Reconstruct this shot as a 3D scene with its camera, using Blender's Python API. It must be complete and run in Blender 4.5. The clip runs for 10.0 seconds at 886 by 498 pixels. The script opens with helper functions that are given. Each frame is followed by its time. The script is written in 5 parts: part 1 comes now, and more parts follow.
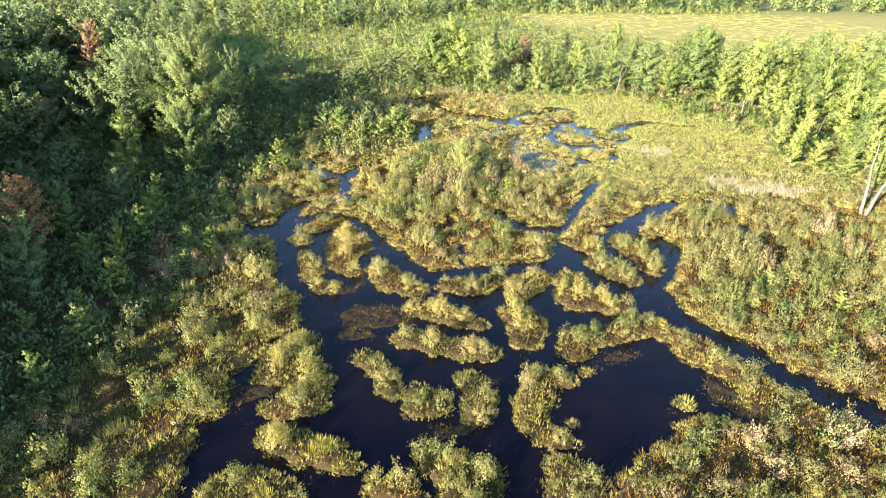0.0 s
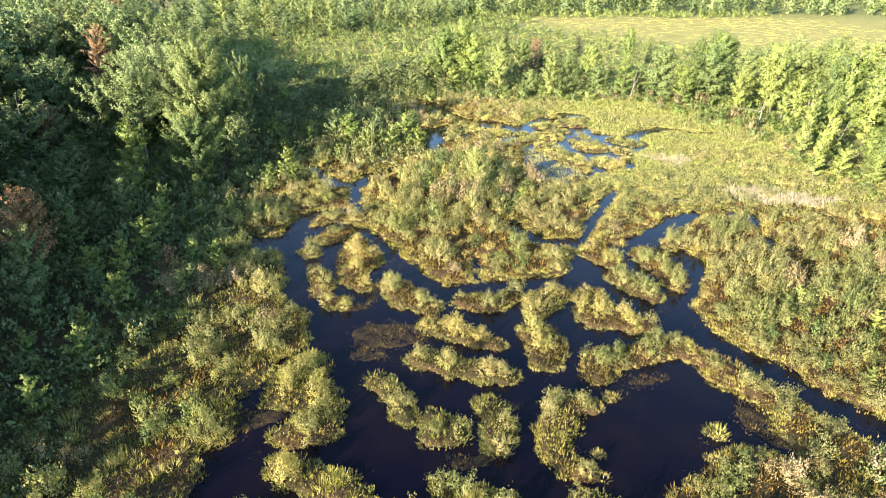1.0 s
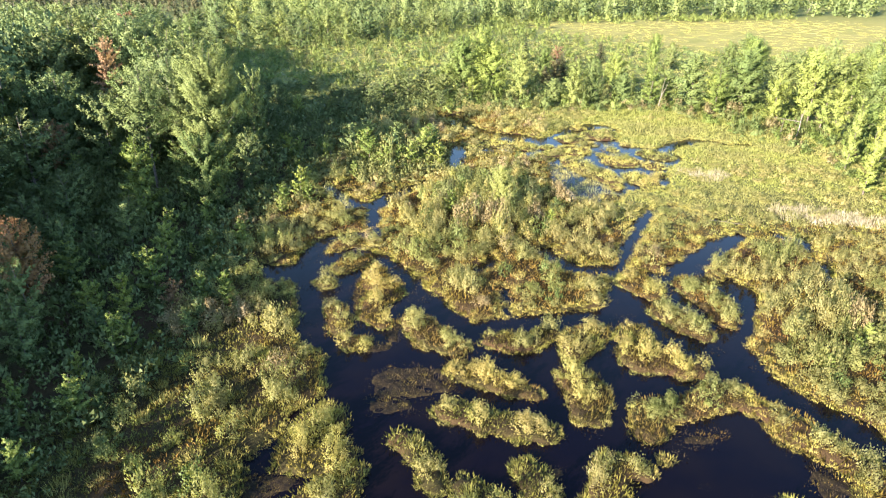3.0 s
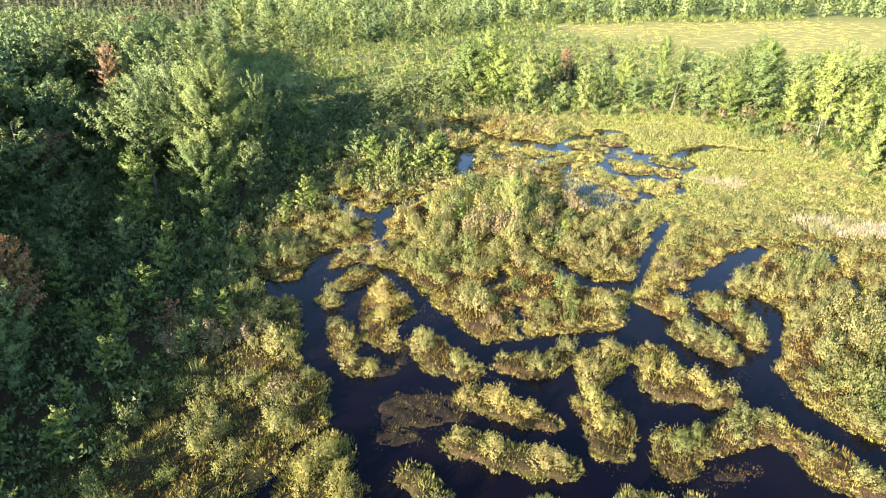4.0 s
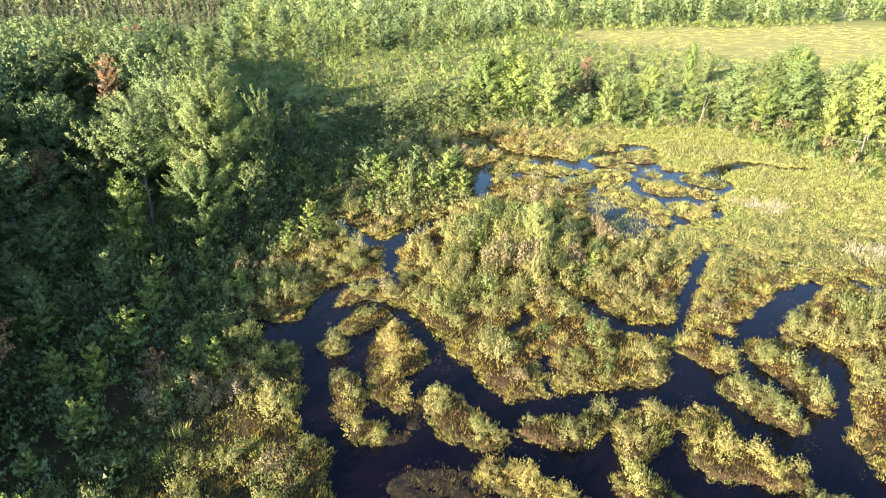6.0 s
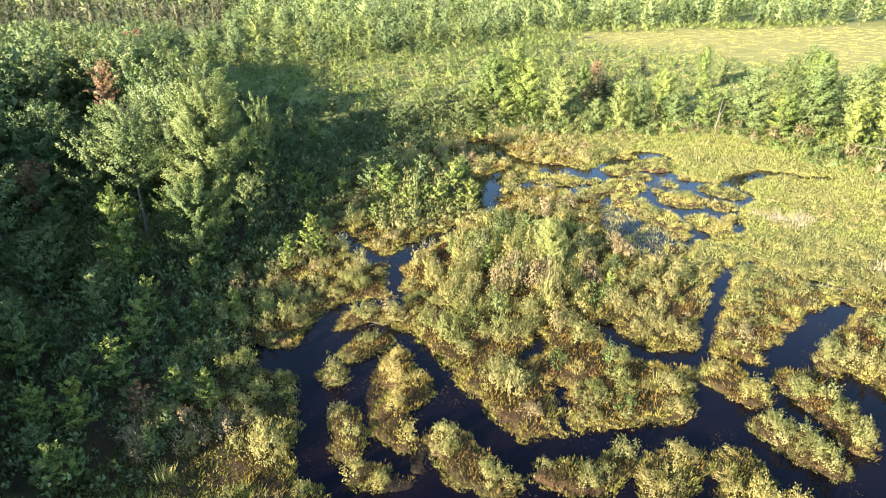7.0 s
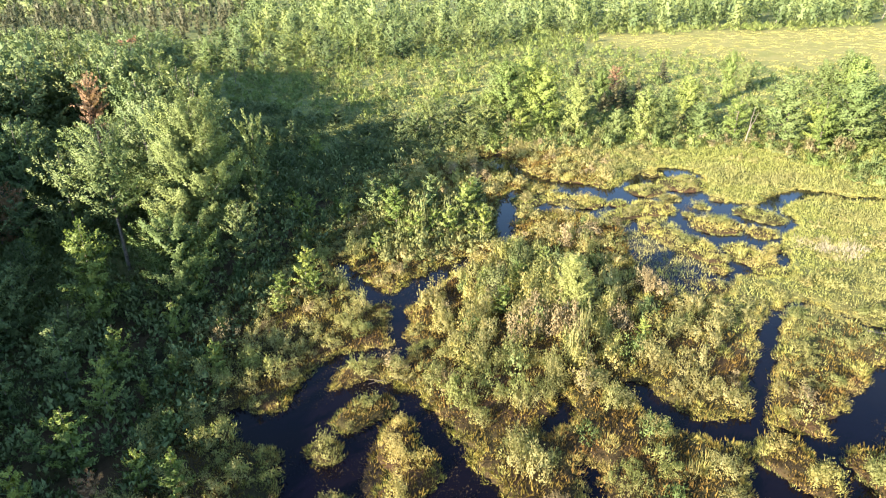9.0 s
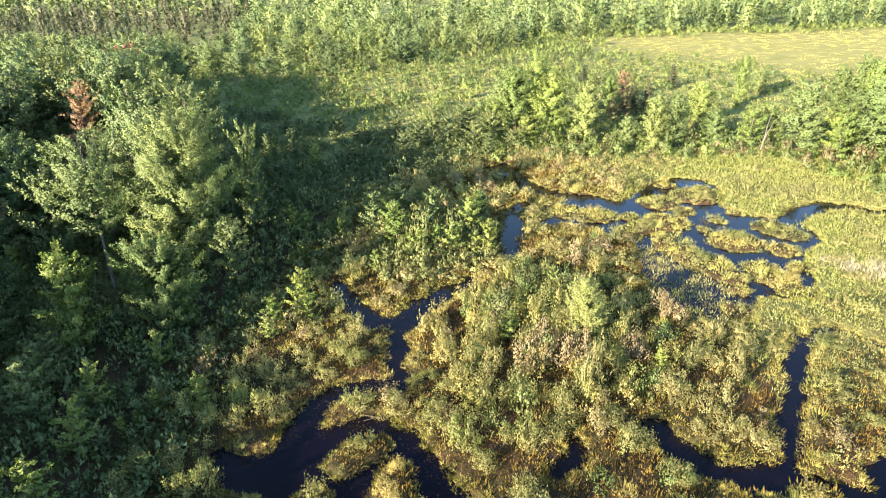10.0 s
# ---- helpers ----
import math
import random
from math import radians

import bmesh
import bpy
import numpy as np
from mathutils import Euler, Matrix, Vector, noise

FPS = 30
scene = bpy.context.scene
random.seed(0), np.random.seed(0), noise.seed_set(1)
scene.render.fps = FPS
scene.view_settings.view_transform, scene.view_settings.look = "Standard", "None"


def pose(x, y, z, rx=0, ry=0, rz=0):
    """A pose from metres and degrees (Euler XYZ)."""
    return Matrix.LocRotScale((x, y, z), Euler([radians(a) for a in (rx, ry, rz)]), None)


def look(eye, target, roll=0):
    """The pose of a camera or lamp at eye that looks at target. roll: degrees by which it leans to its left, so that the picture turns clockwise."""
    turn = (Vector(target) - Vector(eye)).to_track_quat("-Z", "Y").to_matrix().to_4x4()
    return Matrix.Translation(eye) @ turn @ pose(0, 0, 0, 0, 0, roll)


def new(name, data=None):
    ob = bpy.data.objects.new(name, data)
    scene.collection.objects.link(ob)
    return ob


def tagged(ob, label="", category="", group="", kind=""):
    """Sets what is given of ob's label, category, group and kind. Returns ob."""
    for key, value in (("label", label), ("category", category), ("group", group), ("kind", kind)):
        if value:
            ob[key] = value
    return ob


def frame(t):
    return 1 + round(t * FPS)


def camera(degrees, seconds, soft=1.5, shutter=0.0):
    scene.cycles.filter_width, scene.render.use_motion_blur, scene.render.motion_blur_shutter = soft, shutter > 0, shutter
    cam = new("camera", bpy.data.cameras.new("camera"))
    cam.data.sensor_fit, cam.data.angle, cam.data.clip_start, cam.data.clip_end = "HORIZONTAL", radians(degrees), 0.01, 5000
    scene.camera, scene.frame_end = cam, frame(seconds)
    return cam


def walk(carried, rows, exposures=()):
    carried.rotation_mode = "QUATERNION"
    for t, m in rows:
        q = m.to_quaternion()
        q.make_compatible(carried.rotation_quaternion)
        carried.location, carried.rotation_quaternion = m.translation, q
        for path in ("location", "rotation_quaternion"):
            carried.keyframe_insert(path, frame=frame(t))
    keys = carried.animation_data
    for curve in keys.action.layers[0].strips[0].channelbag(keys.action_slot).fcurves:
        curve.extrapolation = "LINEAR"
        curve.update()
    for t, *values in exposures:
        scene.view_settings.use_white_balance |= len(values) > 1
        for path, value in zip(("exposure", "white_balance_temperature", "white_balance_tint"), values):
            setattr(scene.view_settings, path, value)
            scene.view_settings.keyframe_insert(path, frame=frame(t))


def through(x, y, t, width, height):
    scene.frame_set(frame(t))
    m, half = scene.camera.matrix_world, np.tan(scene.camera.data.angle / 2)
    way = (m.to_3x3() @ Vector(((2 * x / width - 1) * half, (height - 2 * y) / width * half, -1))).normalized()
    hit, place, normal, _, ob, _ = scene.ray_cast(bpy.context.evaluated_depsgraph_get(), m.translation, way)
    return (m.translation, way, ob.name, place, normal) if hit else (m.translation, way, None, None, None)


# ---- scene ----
cam = camera(69.6, 10.0, 1.1)
PATH = [
    (0, (1.196, 1.234, 19.99), (1.303, 3.033, 19.124), 1.2),
    (0.5, (0.974, 2.121, 19.974), (1.069, 3.925, 19.115), 1.0),
    (1, (0.78, 2.963, 19.981), (0.865, 4.767, 19.123), 1.0),
    (1.5, (0.583, 3.881, 19.976), (0.654, 5.688, 19.12), 0.8),
    (2, (0.417, 4.756, 19.991), (0.477, 6.563, 19.136), 0.6),
    (2.5, (0.298, 5.773, 19.99), (0.347, 7.583, 19.141), 0.4),
    (4, (-0.001, 8.913, 20.034), (0.02, 10.727, 19.192), -0.1),
    (4.5, (-0.07, 10.012, 20.057), (-0.059, 11.828, 19.218), -0.2),
    (5, (-0.109, 11.212, 20.093), (-0.109, 13.029, 19.257), -0.3),
    (5.5, (-0.159, 12.397, 20.108), (-0.169, 14.216, 19.275), -0.4),
    (7, (-0.282, 16.391, 20.14), (-0.321, 18.212, 19.313), -0.7),
    (7.5, (-0.344, 17.748, 20.156), (-0.391, 19.569, 19.329), -0.8),
    (8, (-0.36, 19.114, 20.209), (-0.416, 20.934, 19.383), -0.9),
    (8.5, (-0.366, 20.548, 20.282), (-0.43, 22.368, 19.456), -1.0),
    (9, (-0.312, 21.918, 20.321), (-0.385, 23.739, 19.497), -1.2),
    (9.5, (-0.271, 23.353, 20.325), (-0.352, 25.176, 19.504), -1.3),
    (10, (-0.194, 24.703, 20.346), (-0.284, 26.526, 19.528), -1.4),
]

walk(cam, [(t, look(eye, target, roll)) for t, eye, target, roll in PATH], [(0, 2.65), (10, 2.65)])

# ---------------------------------------------------------------- light
SUN_EL, SUN_AZ = 17.5, 223.0        # degrees; azimuth clockwise from +y
world = bpy.data.worlds.new("sky")
scene.world = world
world.use_nodes = True
sky = world.node_tree.nodes.new("ShaderNodeTexSky")
sky.sky_type, sky.sun_disc = "NISHITA", False
sky.dust_density, sky.ozone_density = 0.4, 3.0
sky.sun_elevation, sky.sun_rotation = radians(SUN_EL), radians(SUN_AZ)
background = world.node_tree.nodes["Background"]
background.inputs["Strength"].default_value = 0.106
world.node_tree.links.new(sky.outputs[0], background.inputs["Color"])
sun = new("sun", bpy.data.lights.new("sun", "SUN"))
sun.data.energy, sun.data.angle, sun.data.color = 4.8, radians(0.6), (1.0, 0.88, 0.76)
toward = Vector((math.sin(radians(SUN_AZ)) * math.cos(radians(SUN_EL)),
                 math.cos(radians(SUN_AZ)) * math.cos(radians(SUN_EL)), math.sin(radians(SUN_EL))))
sun.matrix_world = look(toward * 200, (0, 0, 0))


# ---------------------------------------------------------------- materials
def node(tree, kind, **values):
    made = tree.nodes.new(kind)
    for key, value in values.items():
        made.inputs[key].default_value = value
    return made


def ramp(tree, fac, stops):
    made = tree.nodes.new("ShaderNodeValToRGB")
    while len(made.color_ramp.elements) < len(stops):
        made.color_ramp.elements.new(0.5)
    for element, (place, colour) in zip(made.color_ramp.elements, stops):
        element.position, element.color = place, (*colour, 1)
    tree.links.new(fac, made.inputs["Fac"])
    return made.outputs["Color"]


def blend(tree, fac, a, b, kind="MIX"):
    made = tree.nodes.new("ShaderNodeMix")
    made.data_type, made.blend_type = "RGBA", kind
    if isinstance(fac, float):
        made.inputs[0].default_value = fac
    else:
        tree.links.new(fac, made.inputs[0])
    for socket, value in ((made.inputs[6], a), (made.inputs[7], b)):
        if isinstance(value, tuple):
            socket.default_value = (*value, 1)
        else:
            tree.links.new(value, socket)
    return made.outputs[2]


def noise_at(tree, scale, detail=3.0, rough=0.55):
    place = tree.nodes.new("ShaderNodeNewGeometry")
    made = node(tree, "ShaderNodeTexNoise", Scale=scale, Detail=detail, Roughness=rough)
    tree.links.new(place.outputs["Position"], made.inputs["Vector"])
    return made.outputs["Fac"]


def leaf_material(name, stops, patch, through=0.3, patch_scale=0.35, vary=0.35, rough=0.5, drift=None):
    """Leaves: a colour for each leaf and tuft (attribute 'tint'), drifting in patches over the ground and from plant to plant, with light let through."""
    m = bpy.data.materials.new(name)
    m.use_nodes = True
    t = m.node_tree
    shader = t.nodes["Principled BSDF"]
    tint, info = t.nodes.new("ShaderNodeAttribute"), t.nodes.new("ShaderNodeObjectInfo")
    tint.attribute_name = "tint"
    colour = ramp(t, tint.outputs["Fac"], stops)
    spots = ramp(t, noise_at(t, patch_scale), [(0.36, (0, 0, 0)), (0.66, (1, 1, 1))])
    colour = blend(t, spots, colour, blend(t, 0.65, colour, patch))
    if drift:
        wide = ramp(t, noise_at(t, 0.13, 4.0, 0.6), [(0.46, (0, 0, 0)), (0.62, (1, 1, 1))])
        colour = blend(t, wide, colour, blend(t, 0.55, colour, drift))
    own = ramp(t, info.outputs["Random"], [(0.0, (1 - vary, 1 - vary * 0.8, 1 - vary)), (0.5, (1, 1, 1)), (1.0, (1 + vary * 0.5, 1 + vary * 0.3, 1 - vary * 0.2))])
    colour = blend(t, 1.0, colour, own, "MULTIPLY")
    t.links.new(colour, shader.inputs["Base Color"])
    shader.inputs["Roughness"].default_value = rough
    shader.inputs["Specular IOR Level"].default_value = 0.12
    glow = t.nodes.new("ShaderNodeBsdfTranslucent")
    t.links.new(blend(t, 1.0, colour, (1.0, 1.04, 0.7), "MULTIPLY"), glow.inputs["Color"])
    mix = node(t, "ShaderNodeMixShader", Fac=through)
    t.links.new(shader.outputs[0], mix.inputs[1])
    t.links.new(glow.outputs[0], mix.inputs[2])
    t.links.new(mix.outputs[0], t.nodes["Material Output"].inputs["Surface"])
    return m


def bark_material(name, dark, light, scale=6.0):
    m = bpy.data.materials.new(name)
    m.use_nodes = True
    t = m.node_tree
    shader = t.nodes["Principled BSDF"]
    grain = noise_at(t, scale, 5.0, 0.65)
    t.links.new(ramp(t, grain, [(0.35, dark), (0.65, light)]), shader.inputs["Base Color"])
    shader.inputs["Roughness"].default_value = 0.85
    bump = node(t, "ShaderNodeBump", Strength=0.5, Distance=0.02)
    t.links.new(grain, bump.inputs["Height"])
    t.links.new(bump.outputs[0], shader.inputs["Normal"])
    return m


def ground_material():
    """Peat and moss in the marsh, litter under the trees, dry tan grass in the far field (attribute 'field')."""
    m = bpy.data.materials.new("peat_ground")
    m.use_nodes = True
    t = m.node_tree
    shader = t.nodes["Principled BSDF"]
    moss = ramp(t, noise_at(t, 1.3, 5.0, 0.65), [(0.3, (0.015, 0.012, 0.006)), (0.5, (0.03, 0.025, 0.01)), (0.7, (0.06, 0.052, 0.017))])
    moss = blend(t, ramp(t, noise_at(t, 0.16), [(0.42, (0, 0, 0)), (0.62, (1, 1, 1))]), moss, (0.05, 0.03, 0.015))
    dry = ramp(t, noise_at(t, 0.16, 8.0, 0.75), [(0.3, (0.135, 0.138, 0.036)), (0.42, (0.182, 0.174, 0.048)), (0.55, (0.225, 0.196, 0.064)), (0.7, (0.170, 0.174, 0.044))])
    field = t.nodes.new("ShaderNodeAttribute")
    field.attribute_name = "field"
    turf = t.nodes.new("ShaderNodeAttribute")
    turf.attribute_name = "turf"
    grass = ramp(t, noise_at(t, 0.5, 6.0, 0.7), [(0.35, (0.08, 0.09, 0.028)), (0.6, (0.17, 0.175, 0.055))])
    moss = blend(t, turf.outputs["Fac"], moss, grass)
    t.links.new(blend(t, field.outputs["Fac"], moss, dry), shader.inputs["Base Color"])
    shader.inputs["Roughness"].default_value = 0.95
    shader.inputs["Specular IOR Level"].default_value = 0.1
    bump = node(t, "ShaderNodeBump", Strength=0.8, Distance=0.12)
    t.links.new(noise_at(t, 4.0, 6.0, 0.7), bump.inputs["Height"])
    t.links.new(bump.outputs[0], shader.inputs["Normal"])
    return m


def water_material():
    m = bpy.data.materials.new("bog_water")
    m.use_nodes = True
    t = m.node_tree
    shader = t.nodes["Principled BSDF"]
    silt = ramp(t, noise_at(t, 0.25, 4.0), [(0.4, (0.0015, 0.001, 0.0035)), (0.7, (0.004, 0.0025, 0.0035))])
    t.links.new(silt, shader.inputs["Base Color"])
    shader.inputs["Roughness"].default_value = 0.04
    shader.inputs["IOR"].default_value = 1.17
    bump = node(t, "ShaderNodeBump", Strength=0.06, Distance=0.05)
    t.links.new(noise_at(t, 2.2, 3.0), bump.inputs["Height"])
    t.links.new(bump.outputs[0], shader.inputs["Normal"])
    return m


def wet_peat_material():
    """Dark soaked peat just above the water, with olive slime."""
    m = bpy.data.materials.new("wet_peat")
    m.use_nodes = True
    t = m.node_tree
    shader = t.nodes["Principled BSDF"]
    t.links.new(ramp(t, noise_at(t, 2.6, 6.0, 0.7), [(0.35, (0.006, 0.005, 0.005)), (0.52, (0.02, 0.014, 0.008)), (0.68, (0.045, 0.034, 0.014))]), shader.inputs["Base Color"])
    shader.inputs["Roughness"].default_value = 0.8
    shader.inputs["Specular IOR Level"].default_value = 0.1
    bump = node(t, "ShaderNodeBump", Strength=0.7, Distance=0.08)
    t.links.new(noise_at(t, 7.0, 5.0, 0.7), bump.inputs["Height"])
    t.links.new(bump.outputs[0], shader.inputs["Normal"])
    return m


PEAT = ground_material()
WET_PEAT = wet_peat_material()
WATER = water_material()
SHRUB = leaf_material("marsh_shrub_leaf", [(0.0, (0.3313, 0.3019, 0.1107)), (0.35, (0.4072, 0.3599, 0.1387)), (0.7, (0.4628, 0.404, 0.1654)), (1.0, (0.475, 0.4111, 0.196))], (0.3818, 0.316, 0.1474), 0.54, 0.5, drift=(0.2454, 0.2934, 0.0851))
SEDGE = leaf_material("sedge_blade", [(0.0, (0.2162, 0.2081, 0.0633)), (0.6, (0.4085, 0.3688, 0.1202)), (1.0, (0.5887, 0.4996, 0.2403))], (0.3364, 0.357, 0.0949), 0.35, 0.5, drift=(0.3604, 0.2974, 0.1391))
MEADOW = leaf_material("meadow_grass_blade", [(0.0, (0.37, 0.352, 0.108)), (0.6, (0.43, 0.402, 0.134)), (1.0, (0.475, 0.44, 0.165))], (0.35, 0.355, 0.10), 0.45, 0.2, drift=(0.37, 0.305, 0.15))
SEDGE_LOW = leaf_material("short_sedge_blade", [(0.0, (0.0762, 0.055, 0.0161)), (0.6, (0.1588, 0.1194, 0.0342)), (1.0, (0.2669, 0.2013, 0.0644))], (0.1271, 0.1111, 0.0261), 0.25, 0.5, drift=(0.1397, 0.0726, 0.0301))
LAWN = leaf_material("lawn_sedge_blade", [(0.0, (0.13, 0.128, 0.032)), (0.6, (0.22, 0.208, 0.054)), (1.0, (0.31, 0.28, 0.088))], (0.20, 0.145, 0.055), 0.35, 0.4, drift=(0.17, 0.185, 0.045))
DROWNED = leaf_material("brown_sedge_blade", [(0.0, (0.03, 0.024, 0.016)), (0.7, (0.055, 0.043, 0.026)), (1.0, (0.09, 0.072, 0.044))], (0.055, 0.042, 0.026), 0.15, 0.6)
HEATH = leaf_material("pinkish_brown_shrub_leaf", [(0.0, (0.1717, 0.1336, 0.0636)), (0.6, (0.332, 0.2505, 0.1325)), (1.0, (0.4808, 0.3784, 0.2332))], (0.2976, 0.2337, 0.106), 0.25, 0.6)
PALE = leaf_material("dry_pale_stem", [(0.0, (0.30, 0.235, 0.15)), (0.6, (0.43, 0.355, 0.26)), (1.0, (0.54, 0.47, 0.37))], (0.36, 0.31, 0.17), 0.2)
LEAF = leaf_material("tree_leaf", [(0.0, (0.0662, 0.092, 0.034)), (0.5, (0.1104, 0.1408, 0.0515)), (1.0, (0.1674, 0.1932, 0.0745))], (0.126, 0.1454, 0.0524), 0.124, 0.12)
LEAF_PALE = leaf_material("pale_tree_leaf", [(0.0, (0.1336, 0.1737, 0.0597)), (0.5, (0.1828, 0.2304, 0.0797)), (1.0, (0.225, 0.2718, 0.101))], (0.2039, 0.2228, 0.0765), 0.322, 0.12)
LEAF_LIME = leaf_material("lime_tree_leaf", [(0.0, (0.1549, 0.1974, 0.0524)), (0.5, (0.2078, 0.2567, 0.0697)), (1.0, (0.2493, 0.2922, 0.0861))], (0.2267, 0.2448, 0.0688), 0.322, 0.12)
LEAF_GREY = leaf_material("grey_green_leaf", [(0.0, (0.064, 0.0963, 0.0371)), (0.5, (0.128, 0.1674, 0.061)), (1.0, (0.1879, 0.2302, 0.0883))], (0.128, 0.159, 0.0618), 0.124, 0.12)
LEAF_FRESH = leaf_material("fresh_green_leaf", [(0.0, (0.1102, 0.1558, 0.0425)), (0.5, (0.1634, 0.2173, 0.0595)), (1.0, (0.2128, 0.2624, 0.0782))], (0.171, 0.205, 0.0595), 0.279, 0.12)
LEAF_GOLD = leaf_material("yellowing_leaf", [(0.0, (0.1596, 0.1927, 0.0527)), (0.5, (0.209, 0.246, 0.0723)), (1.0, (0.2508, 0.2829, 0.0935))], (0.228, 0.2296, 0.0723), 0.248, 0.3)
LEAF_WILLOW = leaf_material("pale_willow_leaf", [(0.0, (0.2456, 0.2549, 0.0802)), (0.5, (0.3438, 0.3517, 0.1176)), (1.0, (0.4224, 0.423, 0.1604))], (0.3242, 0.3262, 0.1122), 0.5, 0.3)
LEAF_TALL = leaf_material("tall_maple_leaf", [(0.0, (0.0872, 0.1174, 0.0404)), (0.5, (0.144, 0.1861, 0.0629)), (1.0, (0.1962, 0.2395, 0.0881))], (0.157, 0.1785, 0.0629), 0.223, 0.2)
LEAF_OLIVE = leaf_material("olive_leaf", [(0.0, (0.10, 0.115, 0.04)), (0.5, (0.16, 0.18, 0.065)), (1.0, (0.25, 0.26, 0.11))], (0.17, 0.17, 0.065), 0.186, 0.3)
LEAF_BLUSH = leaf_material("orange_red_leaf", [(0.0, (0.352, 0.198, 0.121)), (0.5, (0.495, 0.286, 0.1705)), (1.0, (0.583, 0.396, 0.253))], (0.396, 0.275, 0.143), 0.3)
LEAF_RED = leaf_material("reddening_leaf", [(0.0, (0.16, 0.09, 0.05)), (0.5, (0.25, 0.13, 0.08)), (1.0, (0.34, 0.22, 0.13))], (0.20, 0.14, 0.07), 0.3)
# the brown top stop is warm sunlight put into the needle colour
LEAF_NEEDLE = leaf_material("dark_spruce_needle", [(0.0, (0.0288, 0.0432, 0.0216)), (0.6, (0.078, 0.083, 0.040)), (1.0, (0.19, 0.155, 0.085))], (0.0979, 0.0842, 0.0432), 0.12, 0.1)
BARK = bark_material("grey_bark", (0.05, 0.04, 0.03), (0.16, 0.13, 0.10))
DRIFTWOOD = bark_material("driftwood", (0.08, 0.062, 0.045), (0.17, 0.14, 0.105), 4.0)
BLEACHED = bark_material("bleached_wood", (0.11, 0.09, 0.07), (0.21, 0.18, 0.145), 4.0)


# ---------------------------------------------------------------- mesh helpers
def mesh_from(name, verts, faces, material, tint=None, normals=None):
    """A mesh from arrays: verts (n, 3), faces (m, 3 or 4), and a tint for each face."""
    verts, faces = np.asarray(verts, np.float32), np.asarray(faces, np.int32)
    data = bpy.data.meshes.new(name)
    size = faces.shape[1]
    data.vertices.add(len(verts))
    data.vertices.foreach_set("co", verts.ravel())
    data.loops.add(faces.size)
    data.loops.foreach_set("vertex_index", faces.ravel())
    data.polygons.add(len(faces))
    data.polygons.foreach_set("loop_start", np.arange(0, faces.size, size, dtype=np.int32))
    data.update(calc_edges=True)
    data.materials.append(material)
    if tint is not None:
        data.attributes.new("tint", "FLOAT", "FACE").data.foreach_set("value", np.asarray(tint, np.float32))
    if normals is not None:                     # foliage shades as soft tufts, not as single flat leaves
        data.polygons.foreach_set("use_smooth", np.ones(len(data.polygons), bool))
        data.attributes.new("custom_normal", "FLOAT_VECTOR", "POINT").data.foreach_set("vector", np.asarray(normals, np.float32).ravel())
    return data


def smooth(data):
    data.polygons.foreach_set("use_smooth", np.ones(len(data.polygons), bool))
    return data


def part(name, data, parent, label=""):
    ob = new(name, data)
    ob.parent = parent
    return tagged(ob, label)


def unit(v):
    return v / np.maximum(np.linalg.norm(v, axis=-1, keepdims=True), 1e-9)


def leaves(rng, centres, axes, length, width, facing, loose=0.45, crisp=0.45):
    """Pointed leaves, one a centre, along the given axes, facing outwards more or less loosely. Returns verts and triangles."""
    n = len(centres)
    axes = unit(axes)
    facing = unit(facing)
    side = unit(np.cross(axes, facing + rng.normal(0, loose, (n, 3))))
    length, width = np.broadcast_to(length, n)[:, None], np.broadcast_to(width, n)[:, None]
    base = centres - axes * length * 0.45
    flat = np.cross(side, axes)
    turned = np.where((flat * facing).sum(-1, keepdims=True) < 0, -1.0, 1.0)
    side, flat = side * turned, flat * turned
    verts = np.stack([base - side * width * 0.5, base + side * width * 0.5 + axes * length * 0.25, base + axes * length], 1)
    normals = np.repeat(unit(facing + crisp * flat), 3, 0)
    return verts.reshape(-1, 3), np.arange(3 * n).reshape(-1, 3), normals


def tube(path, radii, sides=5):
    """A tapered tube along a path. Returns verts and quads."""
    path, radii = np.asarray(path, float), np.asarray(radii, float)
    along = unit(np.gradient(path, axis=0))
    side = unit(np.cross(along, (0.31, 0.95, 0.05)))
    above = np.cross(along, side)
    turn = np.arange(sides) * 2 * np.pi / sides
    ring = side[:, None] * np.cos(turn)[None, :, None] + above[:, None] * np.sin(turn)[None, :, None]
    verts = (path[:, None] + ring * radii[:, None, None]).reshape(-1, 3)
    k = np.arange(len(path) - 1)[:, None] * sides
    j = np.arange(sides)[None]
    quads = np.stack([k + j, k + (j + 1) % sides, k + sides + (j + 1) % sides, k + sides + j], -1).reshape(-1, 4)
    return verts, quads


def joined(pieces):
    verts, faces, start = [], [], 0
    for v, f in pieces:
        verts.append(v)
        faces.append(f + start)
        start += len(v)
    return np.concatenate(verts), np.concatenate(faces)


